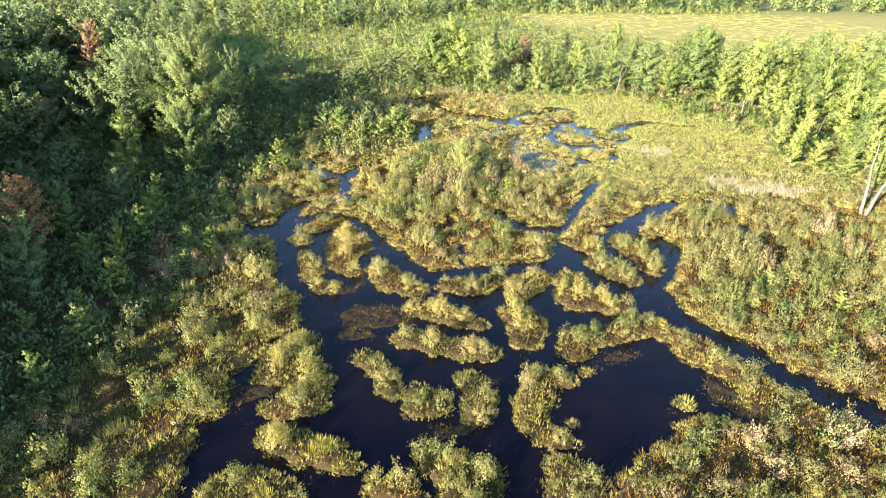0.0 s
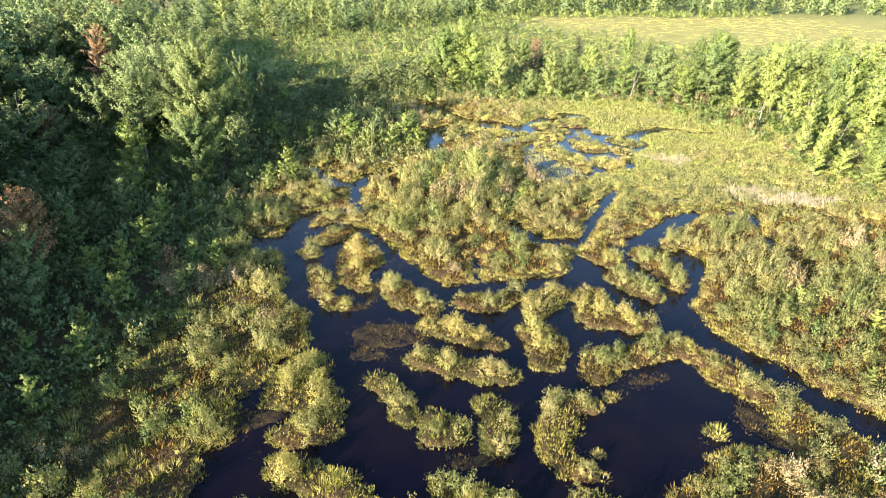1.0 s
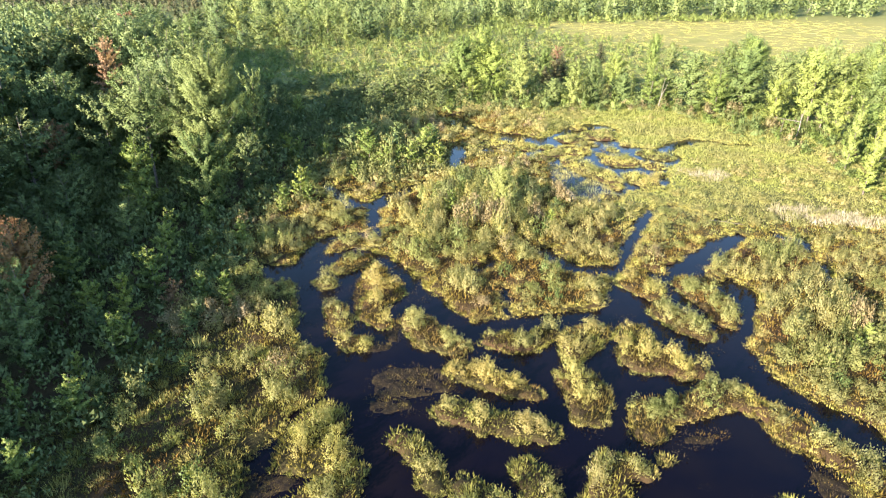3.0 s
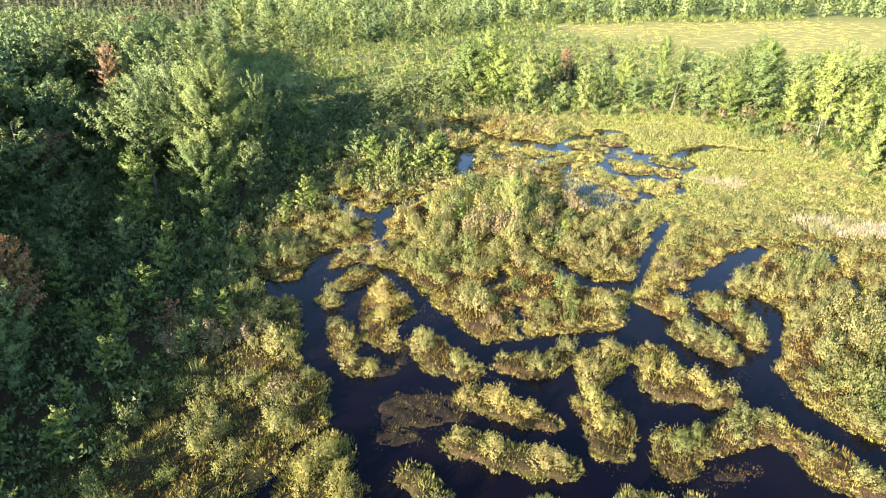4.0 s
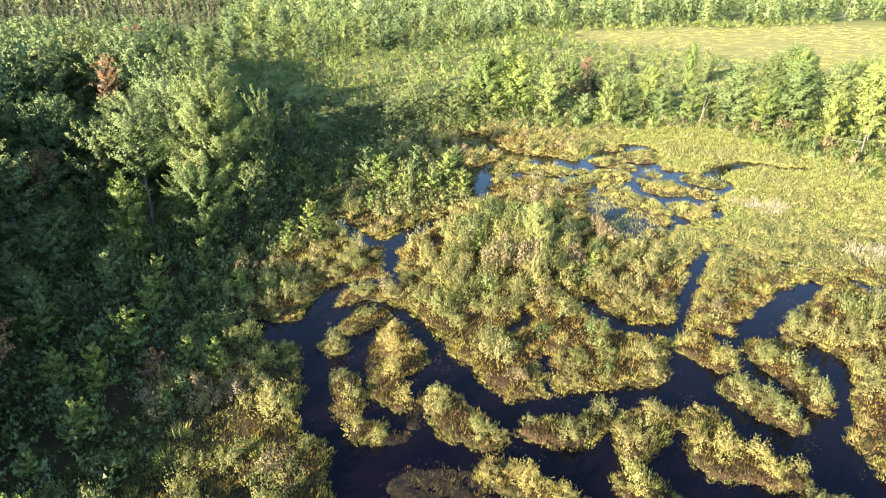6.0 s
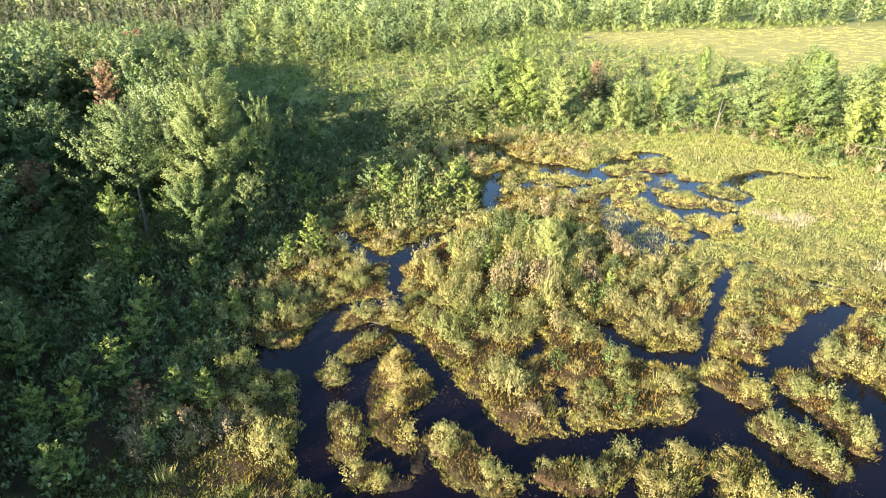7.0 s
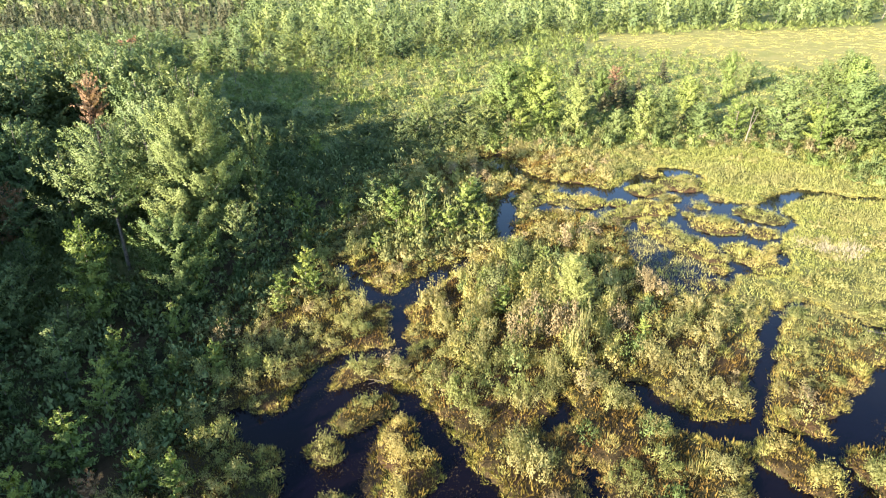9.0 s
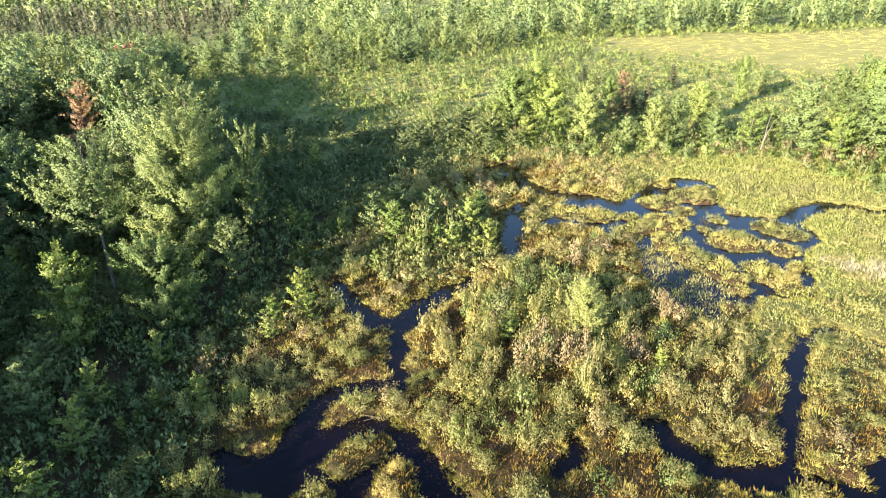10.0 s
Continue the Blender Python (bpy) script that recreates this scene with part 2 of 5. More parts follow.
def scatter(templates, which, places, turns, scales, lifts, own=0.6):
    """Many copies of small leaf templates, as one set of verts, triangles, tints and normals; own: how far a plant's tint is its own."""
    verts, faces, tints, shade, start = [], [], [], [], 0
    for n, (tv, tf, tt, tn) in enumerate(templates):
        at = np.nonzero(which == n)[0]
        if not len(at):
            continue
        c, s = np.cos(turns[at])[:, None], np.sin(turns[at])[:, None]
        sc = scales[at][:, None]
        tall = sc * lifts[at][:, None]
        v = np.stack([(tv[None, :, 0] * c - tv[None, :, 1] * s) * sc, (tv[None, :, 0] * s + tv[None, :, 1] * c) * sc, tv[None, :, 2] * tall], -1)
        v += places[at][:, None]
        f = tf[None] + (start + np.arange(len(at)) * len(tv))[:, None, None]
        verts.append(v.reshape(-1, 3))
        faces.append(f.reshape(-1, 3))
        shade.append(np.stack([tn[None, :, 0] * c - tn[None, :, 1] * s, tn[None, :, 0] * s + tn[None, :, 1] * c, np.broadcast_to(tn[None, :, 2], (len(at), len(tv)))], -1).reshape(-1, 3))
        tints.append((tt[None] * (1 - own) + rng.uniform(0.5 - 0.75 * own, 0.5 + 0.75 * own, (len(at), 1)).clip(0, 1) * own).ravel())
        start += len(at) * len(tv)
    return np.concatenate(verts), np.concatenate(faces), np.concatenate(tints), np.concatenate(shade)


# ---------------------------------------------------------------- plan of the marsh
CHANNELS = []


def channel(name, *line):
    """A run of open water: x, y and width along its middle."""
    CHANNELS.append((name, line))


channel("pool_left", (-9.5, 64, 0.8), (-7.9, 60.8, 1.5), (-6.1, 58.6, 1.8), (-4.7, 58, 1.9))
channel("pool_right", (-4.7, 58, 1.6), (-3.5, 60.4, 1.9), (-1.9, 62.7, 1.7), (0.2, 65, 0.8))
channel("pool_stem", (-4.8, 58.1, 1.3), (-4.5, 55.5, 1.2), (-4.1, 52, 0.9))
channel("west_bend", (-4.2, 52.2, 1.5), (-5.7, 52.3, 1.2), (-7.3, 51.6, 1.3), (-8, 50.4, 1.4), (-8.4, 49.1, 1.3), (-7.8, 47.1, 1))
channel("west_end", (-8.5, 48, 1.8), (-8.8, 46.3, 2.3), (-9.8, 46.1, 2.4), (-11.2, 46.6, 1.4))
channel("stick_run", (-8.5, 45.7, 2.5), (-7.5, 46.8, 1.7), (-6.5, 48.4, 1.5), (-5.3, 49, 1.6), (-3.9, 48.4, 1.6), (-2.8, 46.9, 1.5), (-1.7, 45.2, 1.5), (-0.7, 43.5, 1.4), (0.1, 41.7, 1.4), (1, 40.1, 1.5), (1.9, 38.8, 1.6), (2.9, 38.2, 1.4))
channel("mid_run", (2.3, 38.2, 1.8), (3.5, 38.7, 1.4), (5.5, 39.4, 1.1), (7.4, 39.6, 1), (9.2, 39.8, 1.1), (11.4, 40.5, 1.6))
channel("west_run", (-8.5, 45.8, 1.5), (-7.8, 43, 1.2), (-7.2, 40.5, 1.1), (-6.9, 38.4, 1.1), (-6.7, 37.2, 1.1))
channel("inner_b", (5, 43.6, 0.5), (4.9, 41.7, 0.6), (5, 40.4, 0.5), (4.9, 39.3, 0.5))
channel("inner_d", (4.4, 48.1, 0.7), (4.4, 46.9, 0.9), (3.5, 46, 0.8))
channel("cross_arm", (8.4, 49.1, 1.1), (9, 47.7, 1.3), (9.9, 46.6, 1.4), (11.4, 45.8, 1.3), (13.1, 46.1, 1.5))
channel("spine", (18.7, 56.5, 0.8), (17.1, 53.8, 1), (15.2, 50.3, 0.9), (13.7, 46.9, 0.8), (12.6, 44, 0.9), (11.8, 41.2, 1), (11.1, 38.7, 0.8), (10.5, 36.5, 0.7), (9.9, 34.3, 0.7), (9.3, 32, 0.7))
channel("spine_far", (19.1, 57.3, 0.8), (17.5, 54.5, 0.9), (15.7, 51.5, 0.9))
channel("east_arm", (11.7, 40.8, 1.9), (13.2, 41.2, 1.5), (14.8, 42.5, 1.1), (16.2, 44.5, 1.5), (17.8, 45.9, 2), (19.8, 48, 2), (21.8, 49.9, 1.9), (23.9, 51.4, 1.4))
channel("east_bay", (18.9, 43.8, 1.1), (20.1, 43.2, 2.2), (19.6, 41.1, 1.8), (18.5, 38.7, 1.3), (17, 36.9, 1.4), (15.7, 35.1, 1.3))
channel("south_run", (19, 39.6, 1.4), (16.9, 36.4, 1.6), (16.9, 33.8, 2.4), (17.8, 32, 2.2), (19, 30.2, 2.1), (19.8, 28.5, 1.9), (20.8, 27, 1.8), (21.7, 25.9, 2), (22.4, 25, 2.1), (23.2, 23.8, 2.8))
channel("north_east", (27.2, 52.1, 0.86), (27.7, 50.7, 1.22), (28.8, 51.2, 0.8), (28, 48.6, 0.44), (27.7, 46.3, 0.5), (27.2, 44.2, 0.74), (27.3, 43.2, 0.5))
channel("north_east_b", (29, 41.6, 0.88), (30.1, 41.2, 0.88))
channel("log_rill", (22.7, 56.3, 0.53), (23.7, 55, 0.53), (24.9, 53.9, 0.44))
channel("rim_west", (3.1, 91.1, 3.3), (4.9, 85.4, 2.8), (6.4, 83.3, 2.1), (8.6, 82, 1.7), (11, 80.8, 2.5), (12.5, 78.8, 2.3))
channel("pond_leg", (4.5, 79.7, 1.9), (3.5, 75.5, 1.9), (2.9, 70.7, 1.4), (2.7, 68.1, 0.9))
channel("rim_east", (26.5, 75.7, 1.8), (28.7, 77.6, 2), (30.9, 78.9, 1.9), (33.2, 78.5, 1.4))
channel("rim_south", (19.7, 57.4, 0.45), (20.9, 58.2, 0.55), (21.7, 57.5, 0.55), (22.6, 56.8, 0.4))
channel("rim_dash", (34, 77.1, 1.4), (36.4, 77, 1.5))
MAZE = [(-7.8, 42.6), (-7, 39.5), (-7, 37.5), (-5.9, 36.4), (-5.2, 32.8), (-6, 31.6), (-7, 29.9), (-7.2, 28.7), (-8, 27.8), (-7.4, 25.2), (-8.6, 24.7), (-8.1, 22.8), (-8.2, 21.5), (-8.4, 19.9), (-7.9, 17.9), (8.6, 17.4), (9.1, 19.4), (10.4, 20.8), (11.3, 21.7), (12.7, 22.2), (13.5, 23.6), (14.8, 24.1), (16.1, 23.9), (17, 23.1), (17.8, 23.9), (17.2, 25.1), (17.7, 26.7), (16.8, 28.2), (15.9, 29.2), (15.6, 30.6), (15.5, 33), (16.4, 35), (18.3, 38.3), (19.7, 42), (19.2, 43.9), (17.5, 45.3), (16, 45.6), (13.9, 46.5), (12.8, 44.8), (11.5, 40.5), (10.4, 39.9), (7.6, 39.6), (4.7, 39.1), (2.9, 38), (1.1, 38.8), (-0.6, 42.5), (-1.9, 45.5), (-5.2, 48.2), (-7.7, 47.1)]
NORTH_POND = [(13.7, 81), (17.5, 86), (20.1, 87.4), (23.3, 86.9), (23.6, 83.7), (22.2, 79.1), (23.8, 76.8), (26.7, 75.9), (27.2, 73.1), (27, 70.8), (24.9, 69.2), (23.7, 67), (23.2, 64.3), (22, 61.6), (20.2, 61.5), (18.5, 62.1), (16.8, 59), (14.6, 58.8), (12.4, 60), (11.6, 63.1), (12, 68.5), (12.4, 71.2), (11.2, 71.8), (10.2, 73.5), (8.1, 74.8), (5.7, 74.5), (4.4, 75.8), (5.2, 79), (7.9, 80.9), (11, 80.8)]
ISLANDS = []


def island(*discs):
    """An island as a chain of discs: x, y and radius."""
    ISLANDS.append(tuple((x, y, r + 0.07 * (30 < y < 50)) for x, y, r in discs))


island((-4.9, 30.6, 1.13), (-5.4, 28.3, 1.23), (-4, 28.1, 0.96))
island((-4.8, 25.4, 0.83), (-3.7, 25.9, 1), (-3, 27.4, 0.39))
island((-4.9, 23.5, 0.69), (-3.6, 22.8, 0.91), (-2.3, 22.2, 0.8), (-1.4, 21.7, 0.53))
island((-6.2, 20.4, 0.93), (-5, 20.7, 0.76), (-3.8, 19.7, 0.86))
island((1.7, 22.2, 0.45), (2.7, 21.4, 0.88), (4.1, 21, 0.92), (3.5, 19.4, 1.24))
island((0.1, 20.3, 0.63), (1.1, 20, 0.71))
island((7.7, 21, 0.8), (8.5, 20.3, 0.82), (7.4, 19.7, 0.93))
island((9.1, 27.1, 0.59), (8, 27.5, 0.76), (7.3, 25.9, 0.82), (6.8, 24.3, 0.64), (7.2, 23.2, 0.57), (8, 22.6, 0.4))
island((4.3, 27.4, 0.59), (4.5, 26, 0.72), (4.4, 24.6, 0.69))
island((1.6, 26.3, 0.64), (2.3, 25.5, 0.8), (1.5, 25.1, 0.54))
island((-1, 29.2, 0.75), (-0, 27.7, 0.58), (0.2, 26.6, 0.59))
island((1.1, 31.2, 0.76), (2.5, 30.5, 0.75), (4, 30.1, 0.77), (5.4, 29.5, 0.68))
island((1.9, 34.4, 0.79), (3.2, 33.5, 0.68), (4.5, 32.7, 0.55), (5.4, 32.3, 0.24))
island((7.5, 33.9, 0.82), (8.1, 32.4, 0.98), (7.7, 30.9, 0.88))
island((9.8, 38.1, 0.84), (8.8, 37.3, 1.03), (7.9, 35.9, 0.6))
island((4, 37.2, 0.81), (5.4, 36.9, 0.88), (6.9, 37.9, 0.69))
island((-0.8, 39.4, 0.84), (0.3, 37.6, 1.02), (1.6, 36.5, 0.6))
island((-3.5, 45.9, 0.62), (-3.5, 44.2, 0.88), (-2.3, 43.1, 0.85), (-3.3, 41.9, 0.75), (-3.4, 40.1, 0.66), (-2.6, 39.2, 0.5))
island((-5.7, 41, 0.61), (-5.1, 38.7, 0.65))
island((-4.3, 37.2, 0.53), (-3.5, 37, 0.5))
island((-6.8, 44.3, 0.69))
island((-6, 46.5, 0.69), (-5.1, 47.3, 0.85), (-4.6, 47.8, 0.61))
island((-5.7, 57.5, 0.59))
island((11.9, 37.8, 0.92), (11.5, 35.2, 1.1), (12.8, 35, 1.03), (13.8, 34.4, 0.86), (14.3, 34, 0.38))
island((10.2, 29.6, 0.86), (10.5, 30.8, 0.83), (12, 31.1, 0.84), (13.3, 31.5, 0.73), (14.6, 32.3, 0.78), (15.4, 31.5, 0.61))
island((10.3, 27.9, 0.27))
island((14.5, 40, 0.89), (15.4, 38.8, 1), (15.8, 37.6, 0.55))
island((17.2, 43.7, 0.96), (17.9, 41.6, 1.1), (17.9, 39.2, 0.7))
island((13.7, 44.3, 1.06), (14.4, 42.9, 1.03))
island((14.3, 25.3, 0.34), (14.6, 24.9, 0.23))
island((13.4, 23.7, 0.22))
island((8.7, 23.9, 0.12))
island((20.7, 81.7, 2.23))
island((20.3, 71.1, 1.97))
island((15.6, 69.5, 1.22), (16.8, 67.3, 1.45), (17.7, 64.9, 1.1))
island((20.2, 66.3, 1.13), (20.8, 64.5, 1.36), (21.2, 62.5, 0.96))
island((24.1, 74.1, 1.3), (25.1, 72.5, 1.26))
island((23.3, 69.5, 1.1))
island((12.7, 73.3, 1.2), (14.5, 74.2, 1.22))
island((16.1, 75.1, 1.91))
island((16.7, 79.9, 1.69))
island((5.3, 77.3, 1.55))
island((8.3, 77.9, 1.55))
island((10.8, 76.9, 1.63))
island((18.6, 84.9, 0.84))
island((20.5, 75.6, 0.67))
island((16.5, 60.2, 1))
island((7.0, 79.4, 0.75))
island((13.4, 76.4, 0.9))
island((14.9, 71.6, 0.95), (14.4, 70.2, 0.6))
island((18.4, 77.8, 0.8))
island((22.6, 77.2, 0.6))
island((18.8, 73.5, 0.6))
island((22.0, 83.8, 0.8), (22.4, 82.4, 0.6))
island((17.6, 63.0, 0.7))
island((23.0, 66.4, 0.7))
island((9.4, 76.2, 0.6))
DROWNED_PATCHES = [(-0.6, 33.5, 2.0, 1.5, 10), (-3.0, 36.6, 1.3, 0.6, 0), (5.2, 27.0, 0.8, 0.5, 0), (-6.6, 26.6, 1.3, 0.8, 30), (3.3, 23.6, 1.4, 0.6, 0), (12.6, 29.0, 1.6, 0.5, -20), (-1.8, 31.6, 1.2, 0.7, 20)]
POND_PATCHES = [(13.0, 63.5, 1.8, 1.6, 0), (14.6, 60.6, 1.6, 0.9, 0), (11.6, 68.5, 1.2, 1.8, 0), (27.5, 69.0, 1.6, 0.9, 0), (18.5, 75.0, 1.2, 0.8, 0)]
FOREST_EDGE = [(-16.4, -60), (-16.2, 18), (-15.6, 30), (-13.9, 37), (-13.2, 45), (-14.9, 52), (-13.4, 58), (-11.9, 64), (-10.9, 72), (-8.7, 84), (0.3, 92), (4.3, 96), (-1.7, 104), (-11.7, 108), (-21.7, 112), (-33.7, 120), (-59.7, 135), (-200, 160), (-200, -60)]


def wobble(x, y, scale, seed):
    """Smooth, cheap noise of about -1 to 1."""
    a = np.sin(x * 1.7 * scale + 3.1 * np.sin(y * 0.9 * scale + seed)) + np.sin(y * 2.1 * scale + 2.3 * np.sin(x * 1.3 * scale + seed * 1.7))
    b = np.sin((x + y) * 4.3 * scale + seed * 2.1 + np.sin(y * 3.7 * scale)) + np.sin((x - y) * 3.9 * scale - seed)
    return 0.33 * a + 0.17 * b


def to_segment(x, y, a, b):
    ax, ay, dx, dy = a[0], a[1], b[0] - a[0], b[1] - a[1]
    k = np.clip(((x - ax) * dx + (y - ay) * dy) / max(dx * dx + dy * dy, 1e-9), 0, 1)
    return np.hypot(x - ax - k * dx, y - ay - k * dy)


def to_chain(x, y, discs, ruffle=1.0):
    """Distance to a chain of discs of changing radius, negative inside."""
    far = np.full(x.shape, 1e9)
    if len(discs) == 1:
        return np.hypot(x - discs[0][0], y - discs[0][1]) - discs[0][2] * ruffle
    for (ax, ay, ar), (bx, by, br) in zip(discs, discs[1:]):
        dx, dy = bx - ax, by - ay
        k = np.clip(((x - ax) * dx + (y - ay) * dy) / max(dx * dx + dy * dy, 1e-9), 0, 1)
        far = np.minimum(far, np.hypot(x - ax - k * dx, y - ay - k * dy) - (ar + (br - ar) * k) * ruffle)
    return far


def to_polygon(x, y, ring):
    """Distance to a polygon's rim, negative inside."""
    far, inside = np.full(x.shape, 1e9), np.zeros(x.shape, bool)
    for a, b in zip(ring, ring[1:] + ring[:1]):
        far = np.minimum(far, to_segment(x, y, a, b))
        cross = (a[1] > y) != (b[1] > y)
        with np.errstate(divide="ignore", invalid="ignore"):
            inside ^= cross & (x < (b[0] - a[0]) * (y - a[1]) / ((b[1] - a[1]) or 1e-9) + a[0])
    return np.where(inside, -far, far)


def shore(x, y):
    """Distance to open water over the ground sheet: positive on land, negative in water."""
    x, y = np.asarray(x, float), np.asarray(y, float)
    wx, wy = x + 0.22 * wobble(x, y, 1.1, 1.0), y + 0.22 * wobble(x, y, 1.1, 4.0)
    s = np.minimum(to_polygon(wx, wy, MAZE), to_polygon(wx, wy, NORTH_POND))
    for n, (_, line) in enumerate(CHANNELS):
        ruffle = 1.0 + 0.22 * wobble(x, y, 0.8, 1.7 * n)
        s = np.minimum(s, to_chain(wx, wy, [(px, py, 0.5 * width + 0.17) for px, py, width in line], ruffle))
    return s


def ease(v, low, high):
    k = np.clip((v - low) / (high - low), 0, 1)
    return k * k * (3 - 2 * k)


def ground_height(x, y, s=None):
    s = shore(x, y) if s is None else s
    rise = 0.12 * wobble(x, y, 0.35, 2.0) + 0.05 * wobble(x, y, 1.6, 5.0)
    out = ease(np.hypot(x - 8, y - 50), 60, 130) * 0.4
    return -0.45 + ease(s, -0.45, 0.4) * (0.68 + rise + out)


def in_field(x, y):
    """The dry far field, 0 to 1."""
    wx, wy = x + 7 * wobble(x, y, 0.03, 7.0), y + 5 * wobble(x, y, 0.04, 9.0)
    near = np.maximum(178 - 1.05 * (wx - 30), 114 - 0.1 * (wx - 88))
    return ease(wx, 24, 44) * ease(wy, near - 12, near + 14) * (1 - ease(wy, 200 + 0.12 * wx, 208 + 0.12 * wx))


# ---------------------------------------------------------------- ground sheet and water
def axis(low, high, step, reach):
    fine = np.arange(low, high + step, step)
    grow = np.array([step * 1.28 ** k for k in range(1, 40)]).cumsum()
    grow = grow[grow < reach]
    return np.concatenate([low - grow[::-1], fine, fine[-1] + grow])


def build_ground():
    xs, ys = axis(-16, 36, 0.33, 3500), axis(16, 94, 0.37, 3500)
    gx, gy = np.meshgrid(xs, ys)
    gz = ground_height(gx, gy)
    verts = np.stack([gx, gy, gz], -1).reshape(-1, 3)
    n = len(xs)
    k = (np.arange(len(ys) - 1)[:, None] * n + np.arange(n - 1)[None]).ravel()
    data = smooth(mesh_from("ground", verts, np.stack([k, k + 1, k + n + 1, k + n], -1), PEAT))
    data.attributes.new("field", "FLOAT", "POINT").data.foreach_set("value", in_field(gx, gy).ravel().astype(np.float32))
    data.attributes.new("turf", "FLOAT", "POINT").data.foreach_set("value", np.maximum(ease(np.hypot((gx - 10) / 0.8, gy - 50), 40, 56), 0.8 * ease(gy, 48, 66) * ease(gx, 11, 19)).ravel().astype(np.float32))
    tagged(new("ground", data), "dark peat and moss ground of an open bog", "ground", kind="structure")
    water = mesh_from("water", [(-30, -5, 0), (60, -5, 0), (60, 100, 0), (-30, 100, 0)], [(0, 1, 2, 3)], WATER)
    tagged(new("water", water), "still dark bog water reflecting the blue sky", "water", kind="structure")


build_ground()

# ---------------------------------------------------------------- small plant templates
rng = np.random.default_rng(7)


def shrub_template(n, seed, leaf=0.13, radius=0.36, height=0.6, shoots=11, loose=0.3, even=0.0):
    """A low rounded shrub: leafy shoots that fill a bumpy dome, with leaves turned outwards and pale at the tips."""
    r = np.random.default_rng(seed)
    turn, up = r.uniform(0, 2 * np.pi, shoots), r.uniform(0.1, 1.0, shoots)
    flat = np.sqrt(1 - up**2)
    size = r.uniform(0.7, 1.15, shoots)
    tip = np.stack([np.cos(turn) * flat * radius * size, np.sin(turn) * flat * radius * size, up * height * size], -1)
    which = r.integers(0, shoots, n)
    k = r.uniform(0.4, 1.0, n) ** 0.5
    ball = r.normal(0, radius * 0.15, (n, 3))
    centre = tip[which] * k[:, None] + ball
    centre[:, 2] = np.maximum(centre[:, 2], 0.04)
    out = unit(centre / (radius, radius, height * 0.9))
    way = out * 0.5 + r.normal(0, 0.4, (n, 3)) + (0, 0, 0.8)
    v, f, nrm = leaves(r, centre, way, r.uniform(0.7, 1.4, n) * leaf, r.uniform(0.55, 0.9, n) * leaf, out * 0.9 + unit(ball) * 1.5 * loose + (0, 0, 0.08 + 0.3 * even), loose, 0.18)
    tint = np.clip(0.14 * r.uniform(0, 1, n) + 0.4 * r.uniform(0, 1, shoots)[which] + 0.36 * k**3 * r.uniform(0.6, 1.0, n), 0, 1)
    return v, f, tint * (1 - 0.6 * even) + 0.42 * even, nrm


def sedge_template(n, seed, height=0.55, radius=0.28, wide=0.05):
    """A tussock of arching blades."""
    r = np.random.default_rng(seed)
    turn, out = r.uniform(0, 2 * np.pi, n), np.sqrt(r.uniform(0, 1, n)) * radius
    way = np.stack([np.cos(turn), np.sin(turn), np.zeros(n)], -1)
    tall = r.uniform(0.6, 1.1, n) * height
    axis_ = way * r.uniform(0.1, 1.0, n)[:, None] + (0, 0, 1)
    centre = way * out[:, None] + unit(axis_) * tall[:, None] * 0.45
    v, f, nrm = leaves(r, centre, axis_, tall, r.uniform(0.7, 1.4, n) * wide, way * 0.9 + (0, 0, 0.35), 0.5, 0.18)
    return v, f, r.uniform(0.15, 0.85, n), nrm


SHRUBS = [shrub_template(345, 100 + n, 0.067, 0.50, 0.84, 12) for n in range(9)]
FAR_SHRUBS = [shrub_template(190, 120 + n, 0.095, 0.46, 0.66, 13, 0.3, 0.5) for n in range(6)]
SOUTH_SHRUBS = [shrub_template(60, 140 + n, 0.2, 0.46, 0.66, 13, 0.3, 0.5) for n in range(3)]
SEDGES = [sedge_template(84, 200 + n, 0.30, 0.30, 0.02) for n in range(6)]
THIN = [sedge_template(26, 300 + n, 0.30, 0.4, 0.03) for n in range(4)]
LOW = [sedge_template(30, 250 + n, 0.22, 0.38, 0.045) for n in range(5)]
BUSHES = [shrub_template(300, 400 + n, 0.125, 0.55, 1.0, 14, 0.25, 0.2) for n in range(6)]
SHADE_BUSH = [shrub_template(95, 450 + n, 0.165, 0.55, 0.9, 12) for n in range(4)]
MEADOW_BUSH = [shrub_template(190, 520 + n, 0.125, 0.55, 0.9, 9, 0.2, 0.2) for n in range(5)]
FAR_BUSH = [shrub_template(120, 500 + n, 0.175, 0.55, 0.9, 8, 0.2, 0.25) for n in range(6)]


def cover(name, templates, x, y, material, scale, lift, label, category, parent=None, z=None, own=0.6, lean=0.0):
    """Many small plants as one stuff mesh."""
    n = len(x)
    if not n:
        return None
    z = ground_height(x, y) - 0.03 if z is None else z
    verts, faces, tint, shade = scatter(templates, rng.integers(0, len(templates), n), np.stack([x, y, z], -1),
                                 rng.uniform(0, 2 * np.pi, n), scale, lift, own)
    tint = np.clip(tint + lean, 0, 1)
    ob = new(name, mesh_from(name, verts, faces, material, tint, shade))
    if parent:
        ob.parent = parent
        return tagged(ob, label, kind="stuff")
    return tagged(ob, label, category, kind="stuff")


def jittered(x0, x1, y0, y1, step):
    gx, gy = np.meshgrid(np.arange(x0, x1, step), np.arange(y0, y1, step))
    x, y = gx.ravel(), gy.ravel()
    return x + rng.uniform(-0.5, 0.5, len(x)) * step, y + rng.uniform(-0.5, 0.5, len(x)) * step


